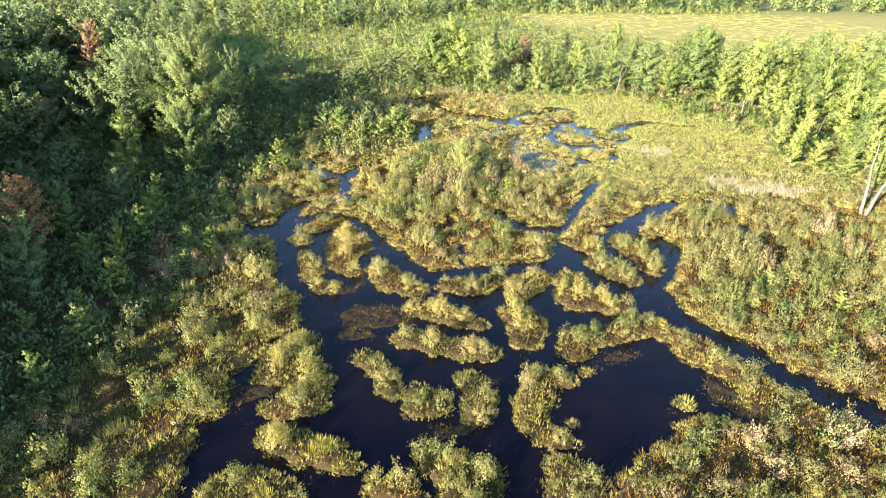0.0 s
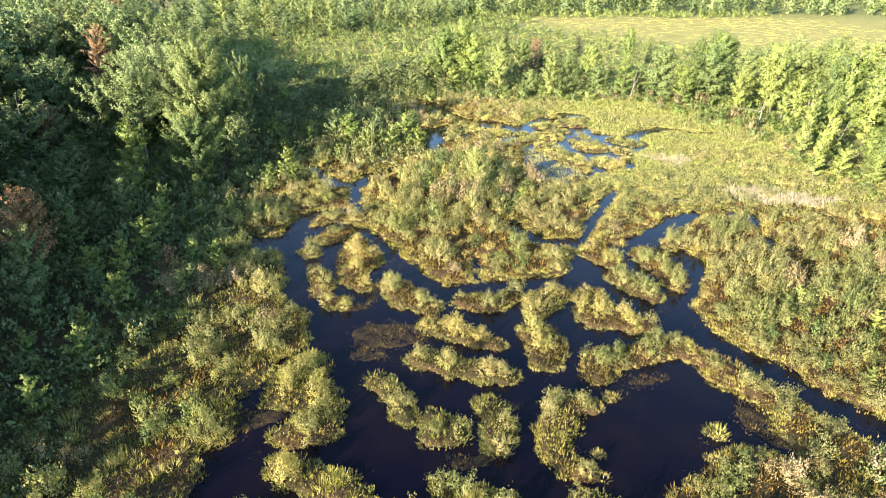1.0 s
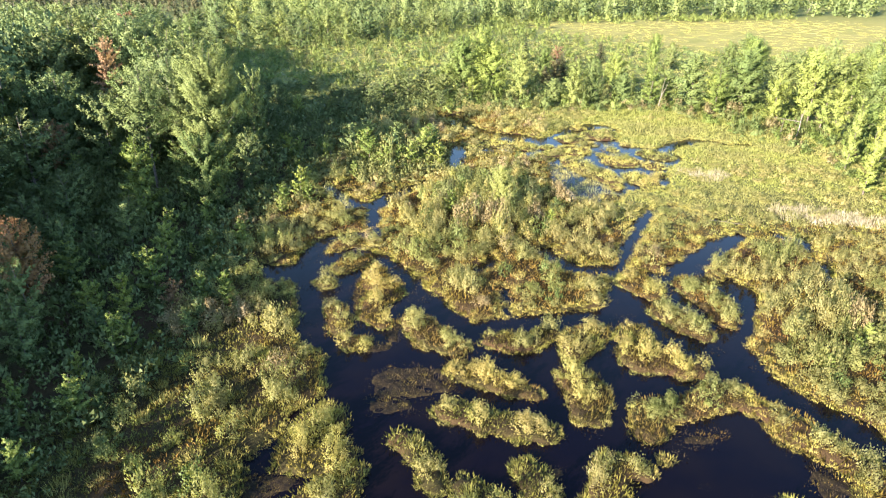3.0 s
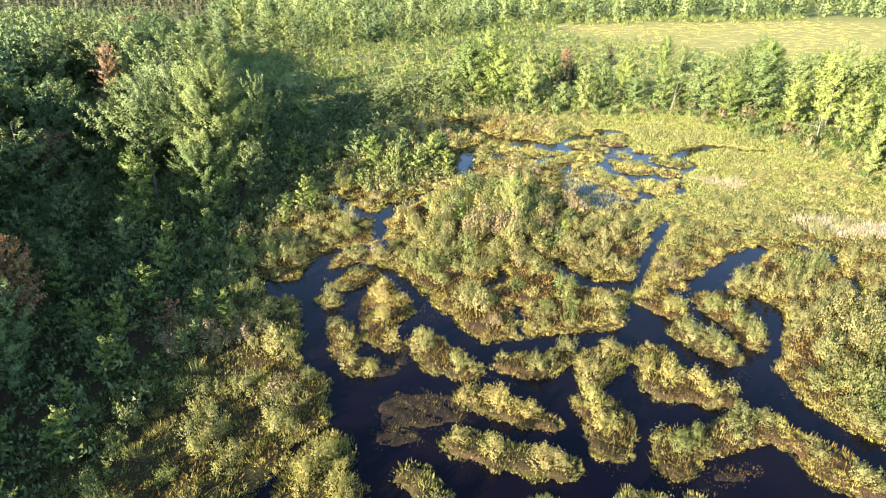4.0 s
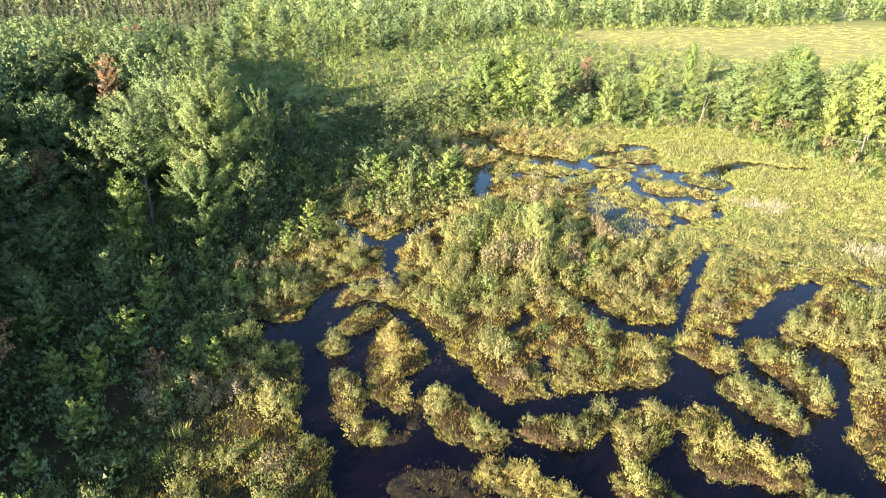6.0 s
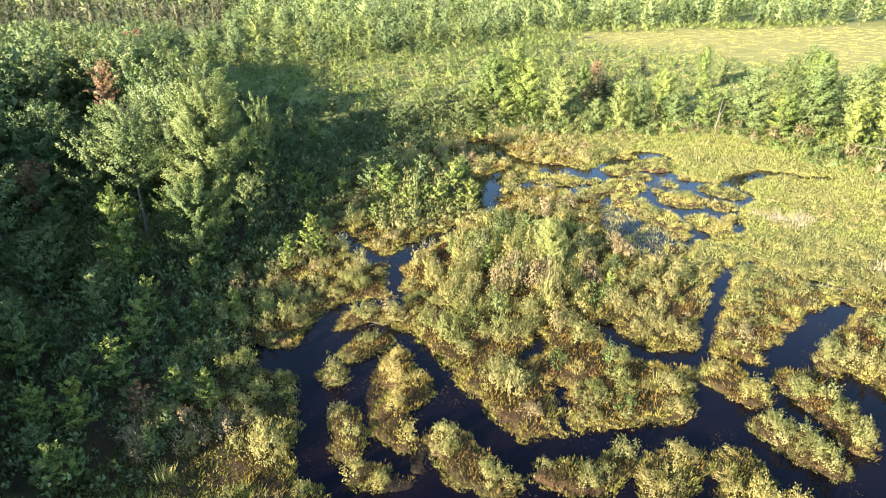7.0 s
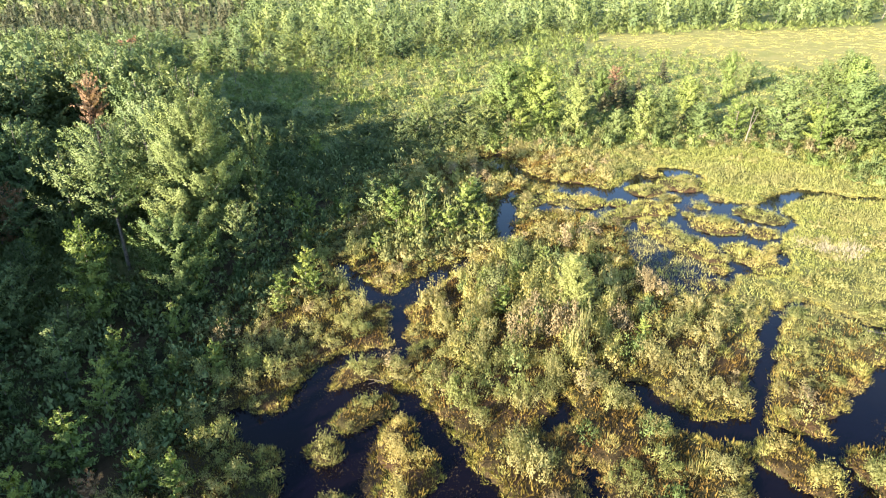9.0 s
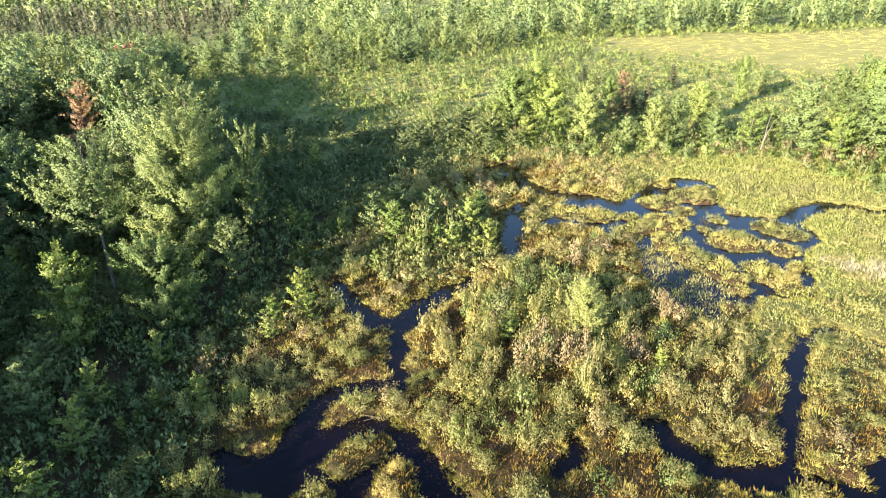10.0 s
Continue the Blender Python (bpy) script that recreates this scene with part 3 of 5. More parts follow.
def tussocks(x0, x1, y0, y1, step, members, spread):
    """Shrubs gathered in clumps: places, and for each the middle of its clump and a random number that the clump shares."""
    tx, ty = jittered(x0, x1, y0, y1, step)
    own = rng.uniform(size=len(tx))
    size = rng.uniform(0.75, 1.25, len(tx))
    x = np.repeat(tx, members) + rng.normal(0, spread, len(tx) * members) * np.repeat(size, members)
    y = np.repeat(ty, members) + rng.normal(0, spread, len(tx) * members) * np.repeat(size, members)
    return x, y, np.repeat(tx, members), np.repeat(ty, members), np.repeat(own, members), np.repeat(size, members)


# ---------------------------------------------------------------- islands
def island_edge(x, y, discs):
    """Distance to the island's waterline, negative inside, with an uneven outline."""
    seed = discs[0][0] * 1.3 + discs[0][1]
    rough = min(1.0, max(d[2] for d in discs) / 0.8)
    return to_chain(x, y, discs) + rough * (0.16 * wobble(x, y, 1.5, seed) + 0.09 * wobble(x, y, 3.4, seed * 1.7))


def island_height(e, high):
    return -0.42 + (0.42 + high) * (1 - ease(e, -0.3, 0.35)) + 0.1 * high * ease(-e, 0, 1.0)


def build_island(discs, sparse=False, top=0.02):
    """A peat mound rising from the water with its cover of low shrubs and sedge."""
    cx, cy = (float(np.mean([d[k] for d in discs])) for k in (0, 1))
    isle = tagged(new("marsh_island"), "small peat island thick with yellow-green bog shrubs and sedge" if not sparse else "low island of sparse brown drowned sedge in dark water", "marsh island", "islands in the bog water")
    isle.location = (cx, cy, 0)
    high = top if sparse else 0.2
    x0, x1 = min(d[0] - d[2] for d in discs) - 0.7, max(d[0] + d[2] for d in discs) + 0.7
    y0, y1 = min(d[1] - d[2] for d in discs) - 0.7, max(d[1] + d[2] for d in discs) + 0.7
    xs, ys = np.linspace(x0, x1, max(8, int((x1 - x0) / 0.16))), np.linspace(y0, y1, max(8, int((y1 - y0) / 0.16)))
    gx, gy = np.meshgrid(xs, ys)
    e = island_edge(gx, gy, discs)
    gz = island_height(e, high) + (0.05 if sparse else 0.03) * wobble(gx, gy, 2.0, 3.0)
    n = len(xs)
    k = (np.arange(len(ys) - 1)[:, None] * n + np.arange(n - 1)[None]).ravel()
    quads = np.stack([k, k + 1, k + n + 1, k + n], -1)
    quads = quads[(e.ravel()[quads] < 0.42).any(1)]
    used, quads = np.unique(quads, return_inverse=True)
    verts = np.stack([gx - cx, gy - cy, gz], -1).reshape(-1, 3)[used]
    part("mound", smooth(mesh_from("mound", verts, quads.reshape(-1, 4), WET_PEAT if sparse else PEAT)), isle, "dark peat mound")
    near = cy < 60
    if sparse:
        x, y = jittered(x0, x1, y0, y1, 0.45)
    else:
        x, y, _, _, own, size = tussocks(x0, x1, y0, y1, 1.12 if near else 1.3, 3, 0.22)
    e = island_edge(x, y, discs)
    keep = e < (-0.14 if not sparse else 0.0)
    x, y, e = x[keep], y[keep], e[keep]
    if sparse:
        olive = rng.uniform(size=len(x)) < 0.35
        for name, material, pick, label in (("sedge", DROWNED, ~olive, "sparse brown sedge"), ("olive_sedge", SEDGE_LOW, olive, "sparse olive sedge")):
            n = int(pick.sum())
            cover(name, THIN, x[pick] - cx, y[pick] - cy, material, rng.uniform(0.6, 1.1, n), rng.uniform(0.3, 0.75, n), label, "", isle, np.maximum(island_height(e[pick], high) - 0.03, -0.05))
        return
    fx, fy = jittered(x0, x1, y0, y1, 0.3 if near else 0.45)
    fe = island_edge(fx, fy, discs)
    rim = (fe > -0.3) & (fe < 0.02)
    fx, fy = fx[rim], fy[rim]
    m = len(fx)
    cover("fringe", SEDGES, fx - cx, fy - cy, SEDGE if near else MEADOW, rng.uniform(0.6, 1.0, m) * (1 if near else 1.2), rng.uniform(0.6, 1.05, m), "overhanging yellow sedge", "", isle, np.full(m, -0.02))
    gx, gy = jittered(x0, x1, y0, y1, 0.42 if near else 0.6)
    ge = island_edge(gx, gy, discs)
    gx, gy, ge = gx[ge < -0.05], gy[ge < -0.05], ge[ge < -0.05]
    cover("low_sedge", LOW, gx - cx, gy - cy, LAWN if cy < 31 else SEDGE_LOW if near else MEADOW, rng.uniform(0.8, 1.3, len(gx)), rng.uniform(0.6, 1.2, len(gx)), "", "", isle, island_height(ge, high) - 0.03)
    own, size = own[keep], size[keep]
    grass = own < 0.16 + 0.2 * (cy < 31) + 0.1 * (e > -0.3) + 0.25 * wobble(x, y, 0.5, 8.0)
    swell = size * (1.0 + 0.25 * wobble(x, y, 0.9, cx)) * (0.72 + 0.4 * ease(-e, 0.1, 0.7))
    if not near:
        grass |= rng.uniform(size=len(x)) < 0.75
    for name, kind, material, pick in (("shrubs", SHRUBS, SHRUB, ~grass), ("sedge", SEDGES, SEDGE if near else MEADOW, grass)):
        n = int(pick.sum())
        cover(name, kind, x[pick] - cx, y[pick] - cy, material, rng.uniform(0.6, 1.3, n) * (1.0 if near else 1.2),
              rng.uniform(0.7, 1.35, n) * swell[pick] * (0.95 if near else 0.75), "", "", isle, island_height(e[pick], high) - 0.03, lean=-0.12 + 0.22 * float(ease(np.array(cy), 26, 42)))


for discs in ISLANDS:
    build_island(discs)
DROWNED_ISLANDS = [((px - 0.5 * a, py, b), (px + 0.5 * a, py + 0.2, b * 0.9)) for px, py, a, b, _ in DROWNED_PATCHES]
DROWNED_ISLANDS += [((-4.2, 44.9, 0.69), (-4.3, 42.4, 0.78), (-3.9, 40.1, 0.61)), ((-2.0, 39.3, 0.6), (-2.0, 37.6, 0.52)), ((-7.0, 26.8, 0.66), (-7.2, 25.9, 0.59)), ((16.9, 26.2, 1.15), (17.2, 24.5, 0.66))]
for discs in DROWNED_ISLANDS:
    build_island(discs, True)
for px, py, a, b, _ in POND_PATCHES:                 # reeds over a drowned mound
    build_island(((px - 0.5 * a, py, b), (px + 0.5 * a, py + 0.2, b * 0.9)), True, -0.14)


# ---------------------------------------------------------------- marsh cover on the banks
def build_banks():
    x, y, tx, ty, own, clump = (np.concatenate(v) for v in zip(tussocks(-19, 47, 14, 66, 1.58, 4, 0.31), tussocks(-16, 46, 66, 97, 1.5, 3, 0.4)))
    s = shore(x, y)
    keep = (to_polygon(x, y, FOREST_EDGE) > -2.0) & (s > 0.22) & (y > 2.0 * (x - 27))
    x, y, s, tx, ty, own, clump = (v[keep] for v in (x, y, s, tx, ty, own, clump))
    far = y > 64
    knoll = np.hypot((x - 4) / 8, (y - 58) / 9)
    east = ease(x, 17, 24) * (1 - ease(y, 40, 52))
    grassy = np.maximum(ease(y, 56, 80) * ease(x, 14, 24), 0.55 * ease(y, 44, 56) * ease(x, 11, 18))          # the smooth sedge meadow by the pond
    west = (1 - ease(x, -8, -3)) * (1 - ease(y, 34, 42))
    grass = own < 0.12 + 0.25 * (s < 0.45) + 0.3 * wobble(tx, ty, 0.35, 8.0) + 0.75 * grassy + 0.5 * west
    tall = clump**1.5 * (1.0 + 0.3 * wobble(tx, ty, 0.7, 6.0)) * (1 + 0.45 * (1 - ease(knoll, 0.7, 1.1)) + 0.3 * east - 0.5 * grassy) * (0.7 + 0.3 * ease(s, 0.1, 1.0))
    brown = (~grass) & (grassy < 0.3) & (wobble(tx, ty, 0.22, 11.0) + 0.7 * (own - 0.5) > 0.5) & (s > 0.6)
    bare = (wobble(tx, ty, 0.55, 13.0) + 0.6 * (own - 0.5) > 0.86 - 0.3 * west) & ~(grassy > 0.4)
    ex, ey = jittered(-12, 40, 18, 93, 0.32)
    es = shore(ex, ey)
    rim = (es > -0.1) & (es < 0.36)
    ex, ey = ex[rim], ey[rim]
    for name, material, pick, label in (("bank_sedge", SEDGE, ey < 62, "yellow sedge hanging over the channel edges"), ("pond_sedge", MEADOW, ey >= 62, "yellow-green sedge round the pond's edge")):
        n = int(pick.sum())
        cover(name, SEDGES, ex[pick], ey[pick], material, rng.uniform(0.65, 1.05, n), rng.uniform(0.6, 1.0, n), label, "grass", None, np.maximum(ground_height(ex[pick], ey[pick]) - 0.05, -0.05))
    gx, gy = jittered(-17, 47, 16, 97, 0.54)
    keep = (to_polygon(gx, gy, FOREST_EDGE) > -2.0) & (shore(gx, gy) > 0.06) & (gy > 2.0 * (gx - 27))
    gx, gy = gx[keep], gy[keep]
    deep = ease(gy, 56, 80)
    wet = (ease(gy, 46, 62) * ease(gx, 9, 18) + 0.15 * rng.normal(size=len(gx))) > 0.4
    lawn = ~wet & (gx < -5.5 + 0.8 * wobble(gx, gy, 0.4, 3.0)) & (gy < 43) & (wobble(gx, gy, 0.5, 21.0) > -0.35)
    for name, material, pick, label in (("bank_lawn", LAWN, lawn, "yellow-green lawn of short sedge on the west bank"), ("low_sedge", SEDGE_LOW, ~wet & ~lawn, "short olive sedge between the shrubs"), ("sedge_meadow", MEADOW, wet, "smooth yellow-green sedge meadow by the pond")):
        n = int(pick.sum())
        cover(name, LOW, gx[pick], gy[pick], material, rng.uniform(0.9, 1.4, n) * (1 + 0.35 * deep[pick]), rng.uniform(0.6, 1.2, n), label, "grass")
    for name, kind, material, pick, label, category in (
            ("pond_shrubs", FAR_SHRUBS, SHRUB, (y > 57) & ~grass & ~brown & ~bare, "low yellow-green bog shrubs round the pond", "shrubs"),
            ("bog_shrubs", SHRUBS, SHRUB, (y <= 57) & (y > 36) & ~grass & ~brown & ~bare, "low yellow-green bog shrubs covering the banks", "shrubs"),
            ("olive_bog_shrubs", SHRUBS, SHRUB, (y <= 36) & ~grass & ~brown & ~bare, "low olive-green bog shrubs covering the southern banks", "shrubs"),
            ("meadow_sedge", SEDGES, MEADOW, grass & ~bare & (grassy > 0.4), "yellow-green sedge tussocks of the pond meadow", "grass"),
            ("sedge_grass", SEDGES, SEDGE, grass & ~bare & (grassy <= 0.4), "yellow-green sedge tussocks along the channels", "grass"),
            ("brown_sedge", THIN, DROWNED, bare, "thin brown sedge in hollows between the shrubs", "grass"),
            ("brown_shrubs", SHRUBS, HEATH, brown & ~bare, "patches of brownish bog shrubs on the banks", "shrubs")):
        n = int(pick.sum())
        size = rng.uniform(0.55, 1.4, n) * np.where(far[pick], 1.3, 1.0) * (0.85 + 0.15 * tall[pick])
        cover(name, kind, x[pick], y[pick], material, size, rng.uniform(0.75, 1.4, n) * tall[pick] * np.where(far[pick], 0.75, 0.95), label, category, lean={"olive_bog_shrubs": 0.14, "bog_shrubs": 0.08, "pond_shrubs": 0.12}.get(name, 0.0))


build_banks()


def build_tall_shrubs():
    x, y = jittered(-14, 34, 19, 74, 1.9)
    keep = (to_polygon(x, y, FOREST_EDGE) > 0) & (shore(x, y) > 0.5) & (rng.uniform(size=len(x)) < 0.4 + 0.35 * wobble(x, y, 0.3, 2.5)) & ~((x > 14) & (y > 50))
    x, y = x[keep], y[keep]
    green = rng.uniform(size=len(x)) < 0.3
    for name, material, pick, label in (("tall_shrubs", SHRUB, ~green, "taller yellow-green shrubs standing out of the bog cover"), ("green_shrubs", LEAF_PALE, green, "fresh green leafy shrubs standing out of the bog cover")):
        n = int(pick.sum())
        cover(name, SHRUBS, x[pick], y[pick], material, rng.uniform(1.0, 1.6, n), rng.uniform(1.1, 1.6, n), label, "shrubs")


build_tall_shrubs()


def build_knoll_bushes():
    """Waist-high to man-high bushes crowding the knoll between the pools."""
    x, y = jittered(-4, 14, 47, 67, 1.5)
    high = 1 - np.hypot((x - 4.5) / 8.5, (y - 57.5) / 9.5)
    keep = (high > 0) & (shore(x, y) > 0.6) & (to_segment(x, y, (8.2, 58.5), (12.5, 64.5)) > 1.7) & (rng.uniform(size=len(x)) < 0.35 + 0.6 * high)
    x, y, high = x[keep], y[keep], high[keep]
    dice = rng.uniform(size=len(x))
    for name, material, low, top, label in (("knoll_shrubs", SHRUB, 0.0, 0.5, "tall yellow-green shrubs crowding the knoll"), ("knoll_willows", LEAF_WILLOW, 0.5, 0.72, "pale green willow shrubs on the knoll"),
                                            ("knoll_alders", LEAF_PALE, 0.72, 0.86, "fresh green leafy shrubs on the knoll"), ("knoll_heath", HEATH, 0.86, 1.0, "brownish shrubs on the knoll")):
        pick = (dice >= low) & (dice < top)
        n = int(pick.sum())
        cover(name, SHRUBS, x[pick], y[pick], material, rng.uniform(1.1, 1.8, n), rng.uniform(0.9, 1.4, n) * (0.9 + 0.7 * high[pick]), label, "shrubs")


build_knoll_bushes()


def build_shallows():
    """Thin brown sedge standing in the shallow water."""
    x, y = jittered(-12, 26, 19, 62, 0.5)
    s = shore(x, y)
    land = np.min([island_edge(x, y, discs) for discs in ISLANDS], 0)
    much = (wobble(x, y, 0.6, 3.0) > -0.25) * (0.08 + 0.8 * (1 - ease(x, -2, 6)) * ease(y, 34, 42) + 0.25 * (wobble(x, y, 0.3, 17.0) > 0.35))
    keep = (s < 0.1) & (land > 0.0) & (rng.uniform(size=len(x)) < much * (0.35 + 0.65 * (np.maximum(s, -land) > -0.6)))
    x, y = x[keep], y[keep]
    cover("shallow_sedge", LOW, x, y, DROWNED, rng.uniform(0.6, 1.1, len(x)), rng.uniform(0.25, 0.55, len(x)), "thin brown sedge standing in shallow water", "grass", None, np.full(len(x), -0.03))


build_shallows()


def build_pond_reeds():
    """Sparse reeds in the shallow lobe of the pond."""
    x, y = jittered(10, 17, 58, 73, 0.4)
    keep = (shore(x, y) < 0.1) & (rng.uniform(size=len(x)) < 0.45 + 0.4 * wobble(x, y, 0.5, 9.0))
    x, y = x[keep], y[keep]
    cover("pond_reeds", THIN, x, y, SEDGE, rng.uniform(0.7, 1.3, len(x)), rng.uniform(0.6, 1.2, len(x)), "thin yellow reeds standing in the pond's shallows", "reeds", None, np.full(len(x), -0.03))


build_pond_reeds()


def build_south_bog():
    """The bog goes on behind the start of the flight."""
    x, y = jittered(-22, 44, -14, 16, 2.7)
    cover("south_bog_shrubs", SOUTH_SHRUBS, x, y, SHRUB, rng.uniform(1.4, 2.4, len(x)), rng.uniform(0.5, 0.8, len(x)), "low yellow-green bog shrubs of the southern bog", "shrubs")
    x, y = jittered(-22, 44, -14, 16, 1.5)
    cover("south_bog_sedge", LOW, x, y, SEDGE_LOW, rng.uniform(1.4, 2.2, len(x)), rng.uniform(0.6, 1.1, len(x)), "short olive sedge of the southern bog", "grass")


build_south_bog()


def build_pale_patches():
    """Dry bleached stems standing in two patches east of the pond."""
    places = []
    for cx, cy, a, b in ((31.6, 55.6, 3.2, 2.0), (34.6, 54.2, 3.6, 1.5), (27.0, 66.0, 2.4, 2.0)):
        x, y = jittered(cx - a, cx + a, cy - b, cy + b, 0.42)
        keep = np.hypot((x - cx) / a, (y - cy) / b) + 0.3 * rng.normal(size=len(x)) < 0.8
        places.append((x[keep], y[keep]))
    x, y = (np.concatenate(v) for v in zip(*places))
    cover("dry_stems", THIN, x, y, PALE, rng.uniform(0.9, 1.5, len(x)), rng.uniform(0.9, 1.5, len(x)), "bleached dry stems in the sedge", "dry grass")


build_pale_patches()


# ---------------------------------------------------------------- trees
def tree_meshes(seed, height, radius, count, leaf, material, low=0.12, limbs=26, bark=None, conic=0.0, climb=0.75, spray=0.4, puff=0.5, fluff=1.0):
    """Trunk with rising limbs, and a crown of leaves along tapering sprays that leave the limbs. Returns two meshes."""
    r = np.random.default_rng(seed)
    k = np.linspace(0, 1, 9)
    bend = r.normal(0, 0.03 * height, 2)
    trunk = np.stack([bend[0] * k**2, bend[1] * k**2, k * height * 0.96], -1)
    wood = [tube(trunk, 0.011 * height * (1.05 - k) + 0.006)]
    start, joints, centres, ways, faces_, tints, shade_cores = len(wood[0][0]), [], [], [], [], [], []
    for n in range(limbs):
        u = (n + r.uniform(0, 0.9)) / limbs
        at = low + (0.98 - low) * u
        turn = n * 2.4 + r.uniform(-0.5, 0.5)
        shape = (1 - conic) * min(1.0, 1.75 * (u + 0.06) ** 0.45 * (1.02 - u) ** 0.62) + conic * (1.05 - u)
        reach = radius * max(0.1, shape) * r.uniform(0.62, 1.12)
        rise = reach * climb * r.uniform(0.6, 1.25) * (0.55 + 0.9 * u)
        root = np.array([np.interp(at, k, trunk[:, 0]), np.interp(at, k, trunk[:, 1]), at * height * 0.9])
        j = np.linspace(0, 1, 5)
        line = root + np.stack([np.cos(turn) * reach * j, np.sin(turn) * reach * j, rise * j**1.3], -1)
        line[1:] += r.normal(0, 0.03 * reach, (4, 3))
        v, f = tube(line[::2], (0.0045 * height * (1.05 - j) * (1.2 - at) + 0.004)[::2], 3)
        if n % 2 and height < 8:
            v, f = v[:0], f[:0]
        wood.append((v, f))
        ring = 5 * int(np.clip(round(at * 8), 0, 7))        # joined to the trunk by one face inside the wood
        if len(v):
            joints.append((ring, ring + 1, start + 1, start))
        start += len(v)
        share = max(8, int(count / limbs * (0.25 + 0.95 * shape)))
        twigs = 2 + int(4 * shape)
        if at < 0.84:
            shade_cores.append((line, r.uniform()))
        spot_at = np.concatenate([[0.85], r.uniform(0.25, 0.9, twigs - 1)])
        base = np.stack([np.interp(spot_at, j, line[:, i]) for i in range(3)], -1)
        along = unit(line[-1] - line[0])
        side = np.array([-along[1], along[0], 0.0])
        twig = unit(along + side * r.normal(0, 0.6, (twigs, 1)) + np.stack([r.normal(0, 0.15, twigs), r.normal(0, 0.15, twigs), r.uniform(0.0, 0.75, twigs)], -1))
        reach_out = (spray * reach + 0.08 * radius) * r.uniform(0.6, 1.2, twigs)
        which = r.integers(0, twigs, share)
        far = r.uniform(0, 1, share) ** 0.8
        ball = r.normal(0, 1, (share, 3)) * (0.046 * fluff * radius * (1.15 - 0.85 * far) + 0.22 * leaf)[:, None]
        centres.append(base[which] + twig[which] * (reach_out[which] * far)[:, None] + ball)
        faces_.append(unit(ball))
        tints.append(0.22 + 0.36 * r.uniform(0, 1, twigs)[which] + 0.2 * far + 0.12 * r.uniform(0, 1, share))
        ways.append(twig[which] * 0.8 + r.normal(0, 0.45, (share, 3)))
    inner = max(12, count // (limbs * 5))            # large leaves closing the crown's inside, its shade painted in as dark tint
    for line, tone in shade_cores:
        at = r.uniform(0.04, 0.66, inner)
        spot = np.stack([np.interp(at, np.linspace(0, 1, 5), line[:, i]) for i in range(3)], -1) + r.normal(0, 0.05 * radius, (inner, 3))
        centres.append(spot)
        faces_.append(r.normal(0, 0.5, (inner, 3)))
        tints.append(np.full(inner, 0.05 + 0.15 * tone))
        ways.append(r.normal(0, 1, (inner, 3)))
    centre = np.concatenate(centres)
    size = np.concatenate([np.full(len(centre) - inner * len(shade_cores), leaf), np.full(inner * len(shade_cores), leaf * 2.6)])
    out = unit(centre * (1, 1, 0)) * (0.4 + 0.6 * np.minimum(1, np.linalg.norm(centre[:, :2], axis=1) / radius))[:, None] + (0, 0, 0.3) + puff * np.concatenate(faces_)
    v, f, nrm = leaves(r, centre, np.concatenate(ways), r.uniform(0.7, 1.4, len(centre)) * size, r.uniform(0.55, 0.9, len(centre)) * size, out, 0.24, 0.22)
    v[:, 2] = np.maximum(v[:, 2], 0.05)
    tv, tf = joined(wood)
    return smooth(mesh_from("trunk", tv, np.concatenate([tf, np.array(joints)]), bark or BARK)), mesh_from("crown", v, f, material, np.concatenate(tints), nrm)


def plant(name, meshes, x, y, scale, turn, label, category, group="", z=None, squash=1.0):
    """One tree, with its trunk and crown, standing on the ground."""
    tree = tagged(new(name), label, category, group)
    z = float(ground_height(np.array([x]), np.array([y]))[0]) - 0.05 if z is None else z
    tree.matrix_world = pose(x, y, z, 0, 0, turn) @ Matrix.Diagonal((scale * squash, scale * squash, scale, 1))
    part("trunk", meshes[0], tree)
    part("crown", meshes[1], tree)
    return tree


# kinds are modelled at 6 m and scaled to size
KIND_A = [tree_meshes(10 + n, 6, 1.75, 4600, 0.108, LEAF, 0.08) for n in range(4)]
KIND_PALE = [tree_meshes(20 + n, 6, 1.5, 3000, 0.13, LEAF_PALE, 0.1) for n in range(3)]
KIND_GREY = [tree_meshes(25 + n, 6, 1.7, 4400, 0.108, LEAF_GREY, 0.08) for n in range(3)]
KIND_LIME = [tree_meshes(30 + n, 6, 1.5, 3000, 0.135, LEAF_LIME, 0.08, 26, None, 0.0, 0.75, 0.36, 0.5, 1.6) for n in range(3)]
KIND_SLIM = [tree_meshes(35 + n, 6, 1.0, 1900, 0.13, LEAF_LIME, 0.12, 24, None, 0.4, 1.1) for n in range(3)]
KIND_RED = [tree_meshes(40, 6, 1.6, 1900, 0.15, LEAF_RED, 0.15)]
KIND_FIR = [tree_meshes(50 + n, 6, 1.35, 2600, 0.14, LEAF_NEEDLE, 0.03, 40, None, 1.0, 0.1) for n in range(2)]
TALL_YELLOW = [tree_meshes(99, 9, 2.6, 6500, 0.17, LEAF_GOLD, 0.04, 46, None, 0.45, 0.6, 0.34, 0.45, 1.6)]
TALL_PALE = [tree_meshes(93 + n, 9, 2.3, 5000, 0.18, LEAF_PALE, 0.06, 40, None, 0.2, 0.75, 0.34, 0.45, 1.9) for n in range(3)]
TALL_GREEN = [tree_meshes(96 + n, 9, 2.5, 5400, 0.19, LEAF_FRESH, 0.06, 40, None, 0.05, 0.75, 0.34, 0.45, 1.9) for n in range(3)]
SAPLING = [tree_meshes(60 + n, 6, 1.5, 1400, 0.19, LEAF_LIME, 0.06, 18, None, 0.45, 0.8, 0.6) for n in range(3)]
